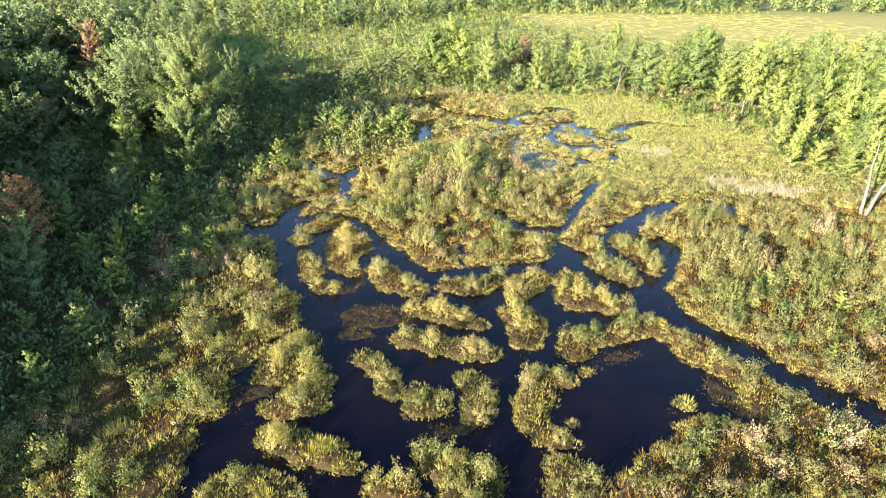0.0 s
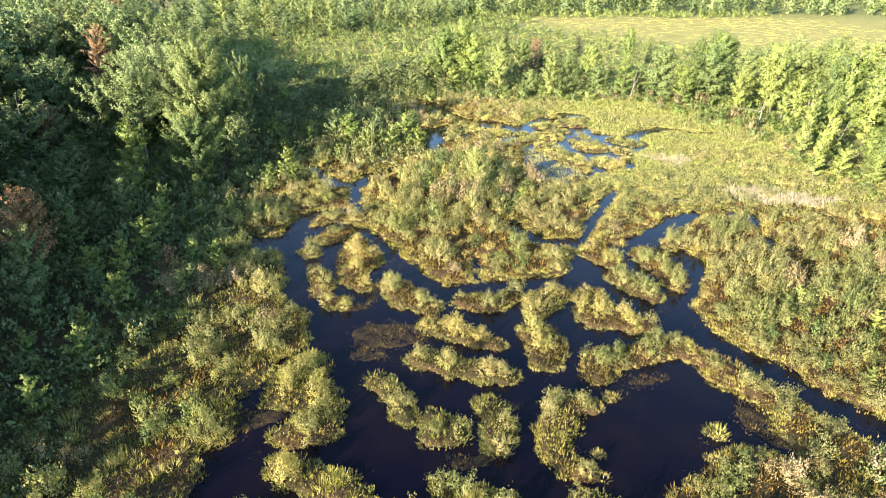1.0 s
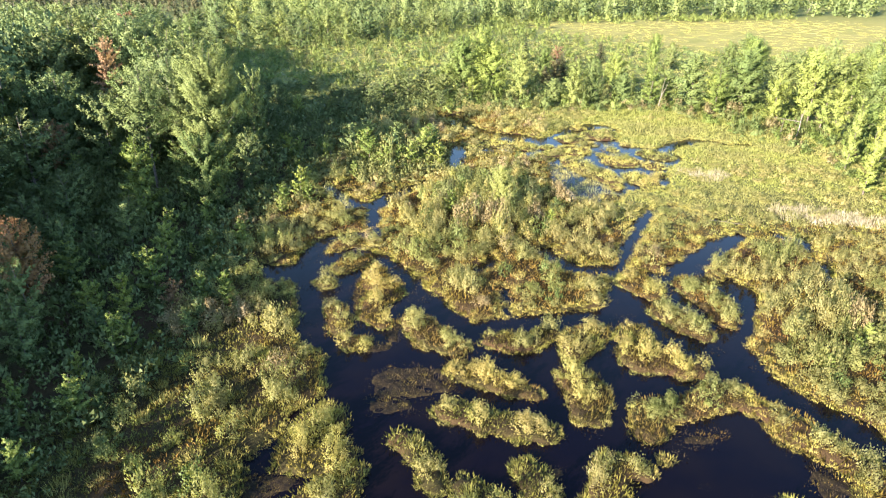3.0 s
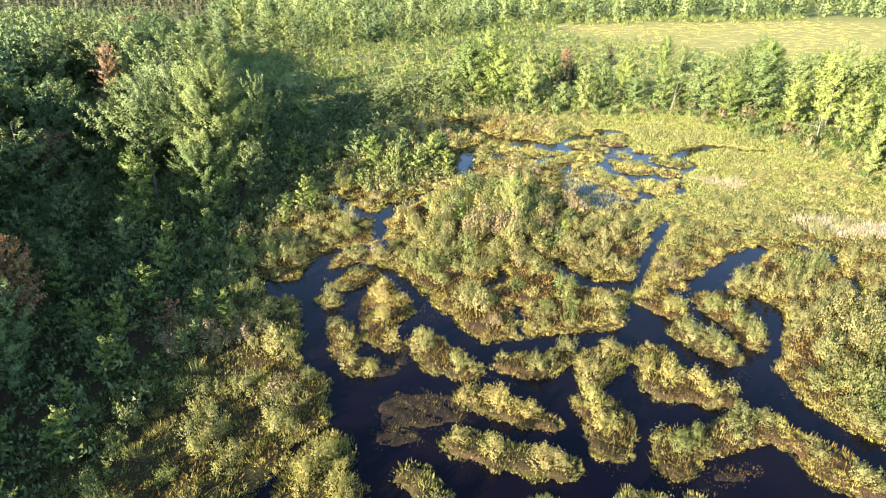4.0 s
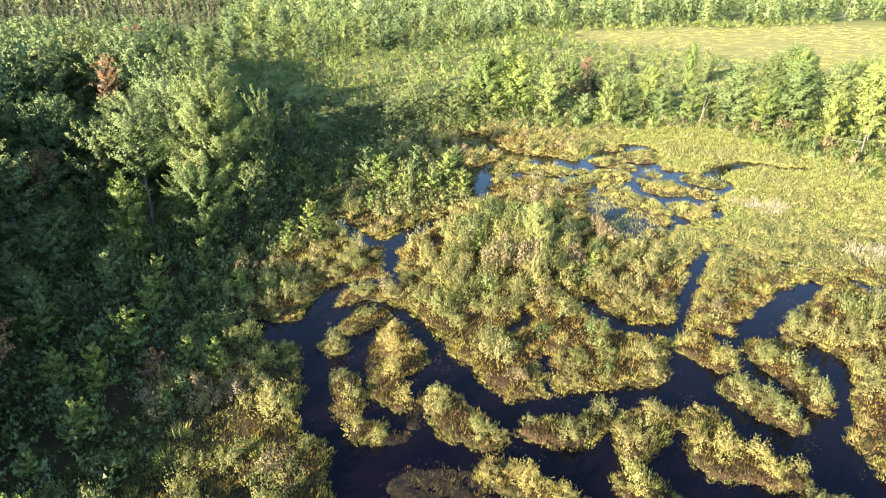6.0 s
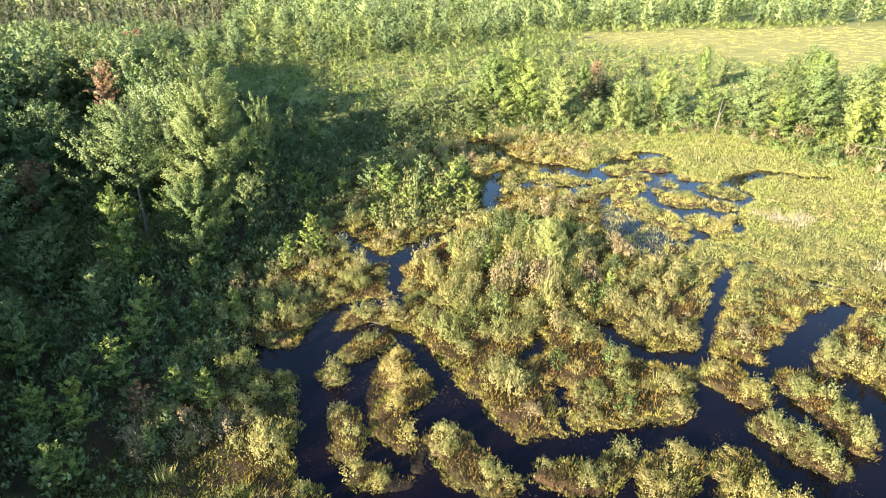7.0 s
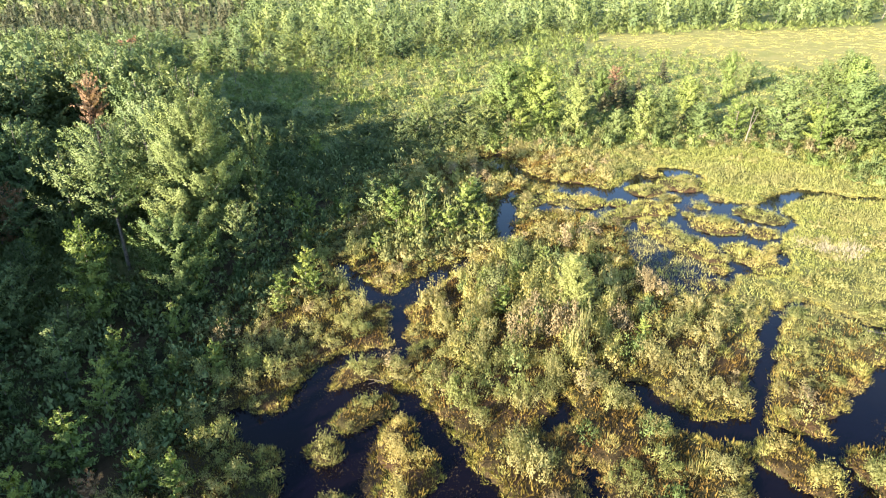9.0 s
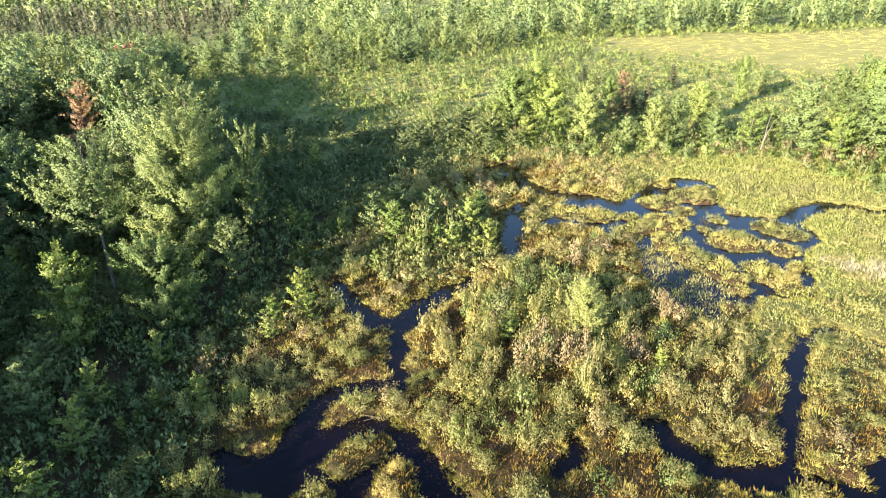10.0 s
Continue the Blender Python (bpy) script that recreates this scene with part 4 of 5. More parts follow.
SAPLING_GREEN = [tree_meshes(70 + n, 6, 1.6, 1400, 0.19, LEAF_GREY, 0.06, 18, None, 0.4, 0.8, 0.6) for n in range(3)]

# the tallest tree of the near wood
plant("tall_maple", tree_meshes(3, 12.6, 3.8, 60000, 0.11, LEAF_TALL, 0.1, 92, None, 0.0, 0.75, 0.4, 0.5, 0.95), -20.2, 65.0, 1.0, 40, "tall broad grey-green tree rising over the wood edge", "tree")
plant("maple_tree", tree_meshes(4, 6.5, 2.3, 16000, 0.105, LEAF_TALL, 0.08, 42, None, 0.0, 0.9, 0.5), -18.4, 57.5, 1.0, 10, "rounded bright green tree below the tallest tree", "tree")
plant("pale_maple", tree_meshes(5, 11.0, 2.5, 9000, 0.11, LEAF_TALL, 0.42, 36, None, 0.0, 0.7, 0.6), -24.9, 63.0, 1.06, 70, "pale grey-green tree with spreading bare-tipped branches", "tree")
plant("red_maple", tree_meshes(6, 11.4, 1.8, 5200, 0.14, LEAF_BLUSH, 0.3, 44), -38.2, 85.2, 1.0, 20, "tree with faded red-orange early autumn leaves", "tree")
plant("leaning_maple", KIND_A[1], -31.5, 56.0, 1.45, 30, "large sunlit green tree at the edge of the dark wood", "tree", squash=1.2)
plant("young_maple", KIND_LIME[0], -22.6, 55.0, 1.15, 80, "bright green young tree in a gap of the wood", "tree")
plant("dense_maple", KIND_A[2], -20.9, 60.6, 0.85, 200, "dense green tree in front of the tallest tree", "tree")
plant("low_maple", KIND_A[0], -16.3, 63.2, 0.9, 75, "low dark green tree beside the tallest tree", "tree")
for x, y, h in ((-24.4, 68.6, 9.4), (-27.6, 68.8, 9.8), (-22.2, 71.0, 9.6), (-29.8, 65.6, 8.6)):
    plant("shade_maple", KIND_A[int(h * 10) % 4], x, y, h / 6, x * 40, "dense dark green tree crowding behind the tallest tree", "tree")
plant("slender_maple", KIND_GREY[1], -18.1, 72.5, 1.6, 120, "slender green tree behind the tallest tree", "tree", squash=0.6)
plant("brown_maple", tree_meshes(9, 6.4, 2.0, 4400, 0.12, LEAF_RED, 0.25, 34), -23.1, 39.8, 1.0, 50, "half-bare tree with dull reddish brown leaves", "tree")
plant("marsh_willow", tree_meshes(8, 4.3, 1.5, 16000, 0.07, LEAF_WILLOW, 0.01, 96, None, 0.4, 0.9, 0.5), 6.2, 56.3, 1.0, 15, "dense upright pale green bush on the bog knoll", "bush")
for x, y, h, seed in ((4.4, 59.6, 2.6, 71), (6.6, 61.2, 2.2, 72), (1.6, 58.8, 2.2, 73), (3.4, 62.8, 2.0, 74)):
    v, f, tone, shade = shrub_template(2600, seed, 0.11, 1.2, h, 60, 0.3, 0.3)
    plant("dark_willow", (tree_meshes(seed, h * 0.7, 0.6, 40, 0.1, LEAF, 0.02, 12)[0], mesh_from("crown", v, f, LEAF_OLIVE, tone, shade)), x, y, 1.0, seed * 7, "rounded olive-green bush on the bog knoll", "bush")


def far_tree(seed, n, leaf, spiky=False):
    """A tree seen from afar: leaves in tufts over a rounded or pointed crown."""
    r = np.random.default_rng(seed)
    tufts = 18
    u = (np.arange(tufts) + r.uniform(0, 1, tufts)) / tufts
    reach = (1 - u) ** 0.7 * 2.1 + 0.1 if spiky else 2.4 * np.clip((u + 0.05) ** 0.45 * (1.03 - u) ** 0.6 * 1.7, 0.1, 1)
    turn, out = r.uniform(0, 2 * np.pi, tufts), np.sqrt(r.uniform(0.2, 1, tufts)) * reach
    base = np.stack([np.cos(turn) * out, np.sin(turn) * out, 0.5 + u * 5.4], -1)
    which = r.integers(0, tufts, n)
    ball = r.normal(0, 0.3 if spiky else 0.62, (n, 3))
    centre = base[which] + ball
    centre[:, 2] = np.maximum(centre[:, 2], 0.3)
    facing = unit(centre * (1, 1, 0)) * 0.9 + (0, 0, 0.3) + unit(ball) * 0.28
    shade_core = r.uniform(size=n) < 0.22                 # large leaves close the inside; zero tint paints the shade there
    centre[shade_core] *= (0.5, 0.5, 0.9)
    size = np.where(shade_core, 2.6, 1.0) * leaf
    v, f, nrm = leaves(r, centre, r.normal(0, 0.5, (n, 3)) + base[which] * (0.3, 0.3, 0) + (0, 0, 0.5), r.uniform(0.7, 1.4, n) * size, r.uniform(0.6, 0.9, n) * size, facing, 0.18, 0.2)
    return v, f, np.where(shade_core, 0.0, 0.35 + 0.25 * r.uniform(0, 1, tufts)[which] + 0.15 * r.uniform(0, 1, n)), nrm


def build_wood():
    """The wood on the west side: low at the rim, about ten metres high further in."""
    x, y = jittered(-78, -9, -52, 132, 3.3)
    depth = -to_polygon(x, y, FOREST_EDGE)
    keep = depth > 0.8
    x, y, depth = x[keep], y[keep], depth[keep]
    hidden, canopy = [], []
    for px, py, d in zip(x, y, depth):
        if min(math.hypot(px + 19.3, py - 65.0), math.hypot(px + 25.3, py - 62.1)) < 3.4 or math.hypot(px + 18.4, py - 57.5) < 3.0 or min(math.hypot(px + 31.5, py - 56), math.hypot(px + 22.6, py - 55), math.hypot(px + 23.1, py - 39.8)) < 2.2:
            continue
        back = 1 - float(ease(np.array(py), 92, 104)) * float(ease(np.array(px), -48, -36))
        north = float(ease(np.array(py), 62, 74))
        inner = float(ease(np.array(d), 1.0 + 4.0 * north, 19.0))
        deep = float(ease(np.array(-px), 31, 36))
        height = (1.6 + (5.6 + 2.6 * north) * inner + (2.3 + 1.3 * float(ease(np.array(py), 4, 14)) - 1.6 * float(ease(np.array(py), 24, 36))) * deep * (1 - 0.4 * (1 - north) * float(ease(np.array(py), 42, 52)))) * random.uniform(0.72 + 0.24 * deep, 1.12 - 0.05 * deep) * (0.25 + 0.75 * back)
        hollow = float(ease(np.array(-px), 24, 28) * (1 - ease(np.array(-px), 42, 47)) * ease(np.array(py), 52, 57) * (1 - ease(np.array(py), 74, 80)))
        height *= 1 - 0.45 * hollow
        if -38 < px < -30 and 43 < py < 56:
            height = max(height, random.uniform(8.8, 10.4))
        if px < -42 and 30 < py < 76:
            height = max(height, random.uniform(9.5, 12.0))
        if -44 < px < -24 and 80 < py < 98:
            height = max(height, random.uniform(9.5, 12.0))
        ridge = float(ease(np.array(-px - 0.35 * (py - 21)), 0.5, 4.0) * ease(np.array(py), 67, 72) * (1 - ease(np.array(py), 98, 108)))
        height = max(height, (random.uniform(9.5, 11.5) if py < 84 and px > -26 else random.uniform(8.0, 10.5)) * ridge)
        if py > 88 and px < -34 - 0.27 * (py - 80) and py < 132:
            height = random.uniform(11.2, 12.8) if py < 102 else random.uniform(10.2, 12.0)
        elif py > 86 and px > -33:
            height = min(height, random.uniform(1.8, 3.6))
        if min(to_segment(px, py, (-38.2, 85.2), (-29, 66)), to_segment(px, py, (-38.2, 85.2), (-50, 68))) < 3.2:
            height = min(height, 6.0)
        if math.hypot(px + 38.2, py - 85.2) < 2.6:
            continue
        if math.hypot(px + 25.3, py - 62.1) < 7.5 and py < 67:
            height = min(height, random.uniform(5.0, 6.4))
        apart = math.hypot(px + 19.3, py - 65.0)
        if apart < 6.0:
            continue
        height *= 0.5 + 0.5 * float(ease(np.array(apart), 6, 12)) if py < 69 and px > -25 else 1.0
        if py > 66 and px > -17.6 - 0.35 * (py - 66):
            height = min(height, random.uniform(2.4, 4.8))
        if (px < -46 and py < 92) or px < -0.62 * py - 8 or py < 15:
            if py < 136:
                (hidden if px < -0.62 * py - 8 or py < 15 else canopy).append((px, py, height / 6))
            continue
        dice = random.random()
        if height < 3.4:
            kind, name, label = (SAPLING_GREEN, "green_sapling", "young green broadleaf sapling at the wood's edge") if dice < 0.75 else (SAPLING, "lime_sapling", "young lime-green broadleaf sapling at the wood's edge")
        elif py > 68 and px < -27 and dice < 0.7:
            kind, name, label = KIND_GREY, "grey_green_tree", "grey-green broadleaf tree in the wood"
        elif dice < 0.84:
            kind, name, label = KIND_A, "broadleaf_tree", "dense dark green broadleaf tree in the wood"
        elif dice < 0.9 and px > -30:
            kind, name, label = KIND_PALE, "pale_broadleaf_tree", "greyish green broadleaf tree in the wood"
        elif dice < 0.9995:
            kind, name, label = KIND_GREY, "grey_green_tree", "grey-green broadleaf tree in the wood"
        else:
            kind, name, label = KIND_RED, "reddish_tree", "small tree with reddish brown leaves in the wood"
        plant(name, random.choice(kind), px, py, height / 6, random.uniform(0, 360), label, "tree", "trees of the west wood", squash=random.uniform(0.95, 1.3))
    hx, hy, hs = np.array(canopy).T
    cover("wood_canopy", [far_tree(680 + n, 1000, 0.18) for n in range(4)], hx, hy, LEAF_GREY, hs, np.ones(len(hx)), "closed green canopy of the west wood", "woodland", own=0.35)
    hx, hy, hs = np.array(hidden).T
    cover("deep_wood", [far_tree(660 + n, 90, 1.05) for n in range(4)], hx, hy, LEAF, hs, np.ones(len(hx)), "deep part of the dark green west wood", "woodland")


def build_rim_saplings():
    for x, y, h, kind, label in (
            (-13.85, 50.3, 2.3, SAPLING, "slim lime-green sapling catching the sun"),
            (-11.25, 60.4, 3.2, SAPLING, "lime-green sapling beside the pool"),
            (-12.15, 58.0, 2.3, SAPLING, "lime-green sapling beside the pool"),
            (-10.25, 58.9, 2.0, SAPLING, "lime-green sapling beside the pool"),
            (-12.15, 56.5, 1.6, SAPLING, "lime-green sapling beside the pool"),
            (-15.15, 40.3, 2.4, KIND_RED, "sapling with a reddening top"),
            (-17.35, 43.0, 3.4, SAPLING, "pale yellow-green sapling in the shade"),
            (-16.25, 30.7, 2.7, SAPLING, "pale yellow-green sapling in the shade"),
            (-8.05, 72.6, 3.8, SAPLING_GREEN, "upright green sapling by the pool"),
            (-5.95, 69.8, 4.2, SAPLING, "bright green young tree in the thicket"),
            (-3.55, 70.5, 3.4, SAPLING_GREEN, "green young tree in the thicket"),
            (-1.75, 68.0, 3.3, SAPLING, "bright green young tree in the thicket"),
            (-0.35, 72.5, 3.6, SAPLING, "bright green young tree in the thicket"),
            (-3.35, 74.5, 3.6, SAPLING_GREEN, "green young tree in the thicket"),
            (-6.35, 76.0, 3.6, SAPLING_GREEN, "green young tree in the thicket"),
            (0.65, 75.5, 3.0, SAPLING_GREEN, "green young tree in the thicket")):
        plant("young_tree", random.choice(kind), x, y, h / 6, random.uniform(0, 360), label, "sapling", squash=1.25)
    dice = random.Random(5)
    for x, y, h in ((-20.6, 34.6, 4.6), (-21.8, 37.6, 4.9), (-20.4, 29.0, 4.0), (-23.4, 44.6, 4.8), (-22.4, 31.6, 4.6), (-24.5, 40.8, 5.2), (-21.0, 48.6, 4.4)):
        plant("shade_tree", dice.choice(KIND_GREY), x, y, h / 6, dice.uniform(0, 360), "slim green tree whose top catches the low sun", "tree", squash=0.95)
    for n in range(46):
        x, y = dice.uniform(-21, -10.5), dice.uniform(24, 74)
        d = -float(to_polygon(np.array([x]), np.array([y]), FOREST_EDGE)[0])
        if -1.5 < d < 6 and float(shore(x, y)) > 0.8:
            plant("rim_sapling", dice.choice(SAPLING + SAPLING_GREEN[:1]), x, y, dice.uniform(1.5, 2.6 + 0.25 * max(d, 0)) / 6, dice.uniform(0, 360), "young bright green sapling at the rim of the wood", "sapling", "saplings at the wood's rim")
    for n in range(16):
        x, y = dice.uniform(-9.5, 1.5), dice.uniform(65, 78)
        if math.hypot((x + 4) / 6.0, (y - 71) / 8.0) < 1 and float(shore(x, y)) > 0.6:
            plant("thicket_sapling", dice.choice(SAPLING + SAPLING_GREEN[:1]), x, y, dice.uniform(1.8, 3.6) / 6, dice.uniform(0, 360), "pointed bright green sapling rising out of the thicket", "sapling", "saplings in the thicket", squash=dice.uniform(1.0, 1.5))
    for x, y, h in ((22.6, 34.6, 1.6), (24.3, 36.2, 1.7), (24.2, 40.3, 1.4), (27.0, 33.0, 1.8), (20.9, 34.0, 1.2), (23.8, 28.4, 1.3), (2.0, 56.5, 2.2), (3.0, 54.0, 1.8), (9.8, 53.5, 1.7), (3.2, 60.5, 2.0), (5.2, 63.0, 1.9), (0.8, 60.0, 1.8)):
        plant("alder_bush", dice.choice(SAPLING), x, y, h / 6, dice.uniform(0, 360), "bright green bush standing out of the bog shrubs", "bush", squash=1.3)


BELT_KINDS = {"green": (TALL_GREEN, 9, 2.5, "green_maple", "leafy fresh green tree standing beyond the pond"),
              "lime": (KIND_LIME, 6, 1.5, "birch_tree", "sunlit lime-green small tree beyond the pond"),
              "gold": (TALL_YELLOW, 9, 2.6, "yellowing_tree", "pointed yellowing tree beyond the pond"),
              "pale": (TALL_PALE, 9, 2.3, "alder_tree", "sunlit pale green tree beyond the pond"),
              "fir": (KIND_FIR, 6, 1.35, "small_fir", "small dark conifer filling a shadowed gap beyond the pond"),
              "red": (KIND_RED, 6, 1.6, "reddish_bush", "bush with reddish brown leaves beyond the pond"),
              "slim": (KIND_SLIM, 6, 1.0, "slim_birch_tree", "slim upright lime-green young birch at the marsh edge")}


def belt_tree(kind, x, y, height, radius):
    models, size, wide, name, label = BELT_KINDS[kind]
    scale = height / size
    plant(name, random.choice(models), x, y, scale, random.uniform(0, 360), label, "tree", "trees beyond the pond", squash=float(np.clip(radius / (wide * scale), 0.6, 1.5)))


def build_belt():
    """The belt of small trees north and east of the pond."""
    for row in ((9.5, 103.7, 8.7, 3.1), (5.4, 106.0, 8.9, 2.6), (8.3, 110.1, 9.7, 2.6), (29.5, 108.9, 5.9, 1.9), (19.9, 119.4, 5.3, 1.8), (64.5, 84.1, 10.6, 2.4), (39.1, 120.6, 7.7, 1.5)):
        belt_tree("green", *row)
    belt_tree("gold", 13.6, 101.5, 8.0, 2.5)
    for row in ((2.8, 106.8, 4.8, 1.8), (6.4, 100.5, 3.8, 1.8), (31.7, 98.0, 5.3, 1.8), (39.6, 94.5, 5.3, 1.9), (47.3, 79.1, 7.1, 1.7), (43.5, 58.0, 3.7, 1.8), (58.5, 90.7, 8.8, 2.2), (43.4, 86.0, 6.6, 1.7), (41.6, 60.1, 3.4, 1.3)):
        belt_tree("lime", *row)
    for row in ((17.9, 98.6, 3.8, 1.4), (20.6, 97.0, 6.8, 1.9), (23.2, 98.4, 6.6, 1.8), (36.9, 96.5, 8.2, 3.2), (42.4, 92.8, 9.1, 3.3), (28.0, 98.7, 4.5, 1.7), (35.2, 101.1, 4.8, 1.8), (45.8, 130.2, 4.3, 1.9), (3.8, 113.8, 5.9, 2.1)):
        belt_tree("pale", *row)
    for row in ((48.3, 87.9, 9.1, 2.7), (53.7, 79.3, 10.9, 2.2), (38.5, 91.8, 6.3, 1.8), (57.5, 79.4, 8.9, 2.0), (46.9, 60.1, 5.6, 1.4), (51.0, 71.0, 8.0, 2.0), (49.5, 64.5, 7.0, 1.8)):
        belt_tree("lime", *row)
    # a few real firs; the rest are added dark to stand for shadowed gaps
    for row in ((22.4, 115.3, 5.3, 1.7), (33.6, 135.3, 4.5, 1.9), (19.0, 136.5, 4.2, 1.9), (20.6, 113.0, 4.6, 1.7), (25.0, 117.5, 4.4, 1.7), (23.8, 111.5, 3.6, 1.6), (18.6, 110.5, 3.8, 1.6), (27.4, 113.5, 4.2, 1.7)):
        belt_tree("fir", *row)
    belt_tree("red", 23.3, 126.1, 4.7, 1.7)
    for row in ((41.8, 67.4, 6.5, 1.1), (39.0, 60.0, 5.3, 1.1), (44.4, 67.5, 6.6, 1.1), (42.6, 64.0, 5.6, 1.0), (45.6, 72.5, 6.8, 1.1), (43.0, 53.5, 5.6, 1.0)):
        belt_tree("slim", *row)
    x, y = jittered(-34, 4, 80, 132, 4.6)
    keep = (to_polygon(x, y, FOREST_EDGE) < -0.5) & (shore(x, y) > 1.5) & (rng.uniform(size=len(x)) < 0.75)
    for px, py in zip(x[keep], y[keep]):
        plant("clearing_bush", random.choice(KIND_A), px, py, random.uniform(1.4, 2.6) / 6, random.uniform(0, 360), "dark green rounded bush in the shaded clearing", "bush", "bushes of the clearing", squash=random.uniform(1.6, 2.2))
    for x, y, h in ((-6.5, 99.5, 3.6), (-3.0, 101.5, 4.2), (0.5, 100.0, 3.4), (-1.0, 104.5, 4.6), (2.6, 102.8, 3.8), (-5.0, 105.0, 4.4), (4.6, 98.0, 2.6), (-9.5, 103.0, 4.0), (1.8, 97.5, 2.4), (-8.0, 96.5, 3.0)):
        plant("bush_maple", random.choice(KIND_A), x, y, h / 6, random.uniform(0, 360), "dark green bushy maple in the shaded corner of the clearing", "tree", "trees beyond the pond", squash=1.5)
    x, y = jittered(0, 92, 44, 150, 3.9)                # the wood goes on behind the first trees
    depth = np.where(x < 40, y - 101 + 0.5 * np.maximum(x - 32, 0), x - 47)
    keep = (depth > 0) & (depth < np.where(x < 40, 12, 30)) & (in_field(x, y) < 0.3) & ~((x < 46) & (y < 100)) & (y < 118)
    for px, py in zip(x[keep], y[keep]):
        if random.random() < (0.72 if px < 40 else 0.28) or math.hypot(px - 21, py - 107) < 5.5 or math.hypot(px - 9, py - 106) < 8:
            continue
        height = random.choice((random.uniform(1.8, 3.2), random.uniform(3.0, 5.0)) if px < 40 else (random.uniform(3.0, 6.0), random.uniform(6.0, 9.5)))
        belt_tree(random.choice(("lime", "pale", "pale", "green", "slim")), px, py, height, height * random.uniform(0.24, 0.34))


build_wood()
build_rim_saplings()
build_belt()


# ---------------------------------------------------------------- undergrowth, meadow and far woods
def build_undergrowth():
    x, y = jittered(-50, 3, 14, 92, 1.2)
    d = -to_polygon(x, y, FOREST_EDGE)
    keep = (d > -0.6 - 1.2 * rng.uniform(0, 1, len(x))) & (shore(x, y) > 0.6)
    x, y, d = x[keep], y[keep], d[keep]
    cover("undergrowth", SHADE_BUSH, x, y, LEAF, rng.uniform(0.9, 1.9, len(x)), rng.uniform(0.7, 1.2, len(x)) * (0.6 + 0.4 * ease(d, -2, 4)), "dense dark green undergrowth shrubs in the wood", "undergrowth")
    x, y = jittered(-46, 8, 88, 137, 1.5)
    keep = (to_polygon(x, y, FOREST_EDGE) < 0.5) & (shore(x, y) > 0.8)
    x, y = x[keep], y[keep]
    mound = 1 + 0.5 * wobble(x, y, 0.4, 4.0)
    cover("shaded_shrubs", MEADOW_BUSH, x, y, LEAF, rng.uniform(1.1, 1.9, len(x)), rng.uniform(0.5, 0.8, len(x)) * mound, "low green shrubs of the clearing in shade", "shrubs")
    x, y = jittered(-12, 2, 62, 82, 1.05)
    keep = (np.hypot((x + 3.4) / 6.0, (y - 71) / 8.0) < 1) & (shore(x, y) > 0.2)
    x, y = x[keep], y[keep]
    dome = 1 - np.hypot((x + 3.4) / 6.0, (y - 71) / 8.0) ** 2
    cover("thicket", BUSHES, x, y, LEAF_OLIVE, rng.uniform(0.8, 1.5, len(x)), rng.uniform(0.6, 1.1, len(x)) * (0.6 + 1.6 * dome), "thicket of olive-green young bushes by the pool", "bushes")
    x, y = jittered(2, 50, 40, 108, 1.75)
    edge = np.where(x < 32, 94 + 0.0 * x, 94 - (x - 32) * 2.4)
    keep = (np.where(x < 40, y - edge, x - 40.5) > -1.0) & (y > 2.0 * (x - 27)) & (shore(x, y) > 0.3) & ((y < edge + 13) | (x > 40))
    x, y, edge = x[keep], y[keep], edge[keep]
    dice = rng.uniform(size=len(x)) + 0.2 * wobble(x, y, 0.2, 3.0)
    for name, material, low, top, label in (("bush_fringe", LEAF_LIME, -1, 0.38, "lime-green bushes fringing the trees beyond the pond"), ("pale_bush_fringe", LEAF_PALE, 0.38, 0.66, "greyish green bushes under the trees beyond the pond"),
                                            ("olive_bush_fringe", LEAF_OLIVE, 0.66, 0.86, "olive-green bushes under the trees beyond the pond"), ("brown_bush_fringe", HEATH, 0.86, 2, "brownish bushes under the trees beyond the pond")):
        pick = (dice >= low) & (dice < top)
        n = int(pick.sum())
        cover(name, BUSHES, x[pick], y[pick], material, rng.uniform(0.8, 1.6, n), rng.uniform(0.6, 1.3, n) * (0.7 + 0.5 * ease(y[pick] - edge[pick], 0, 6)), label, "bushes")


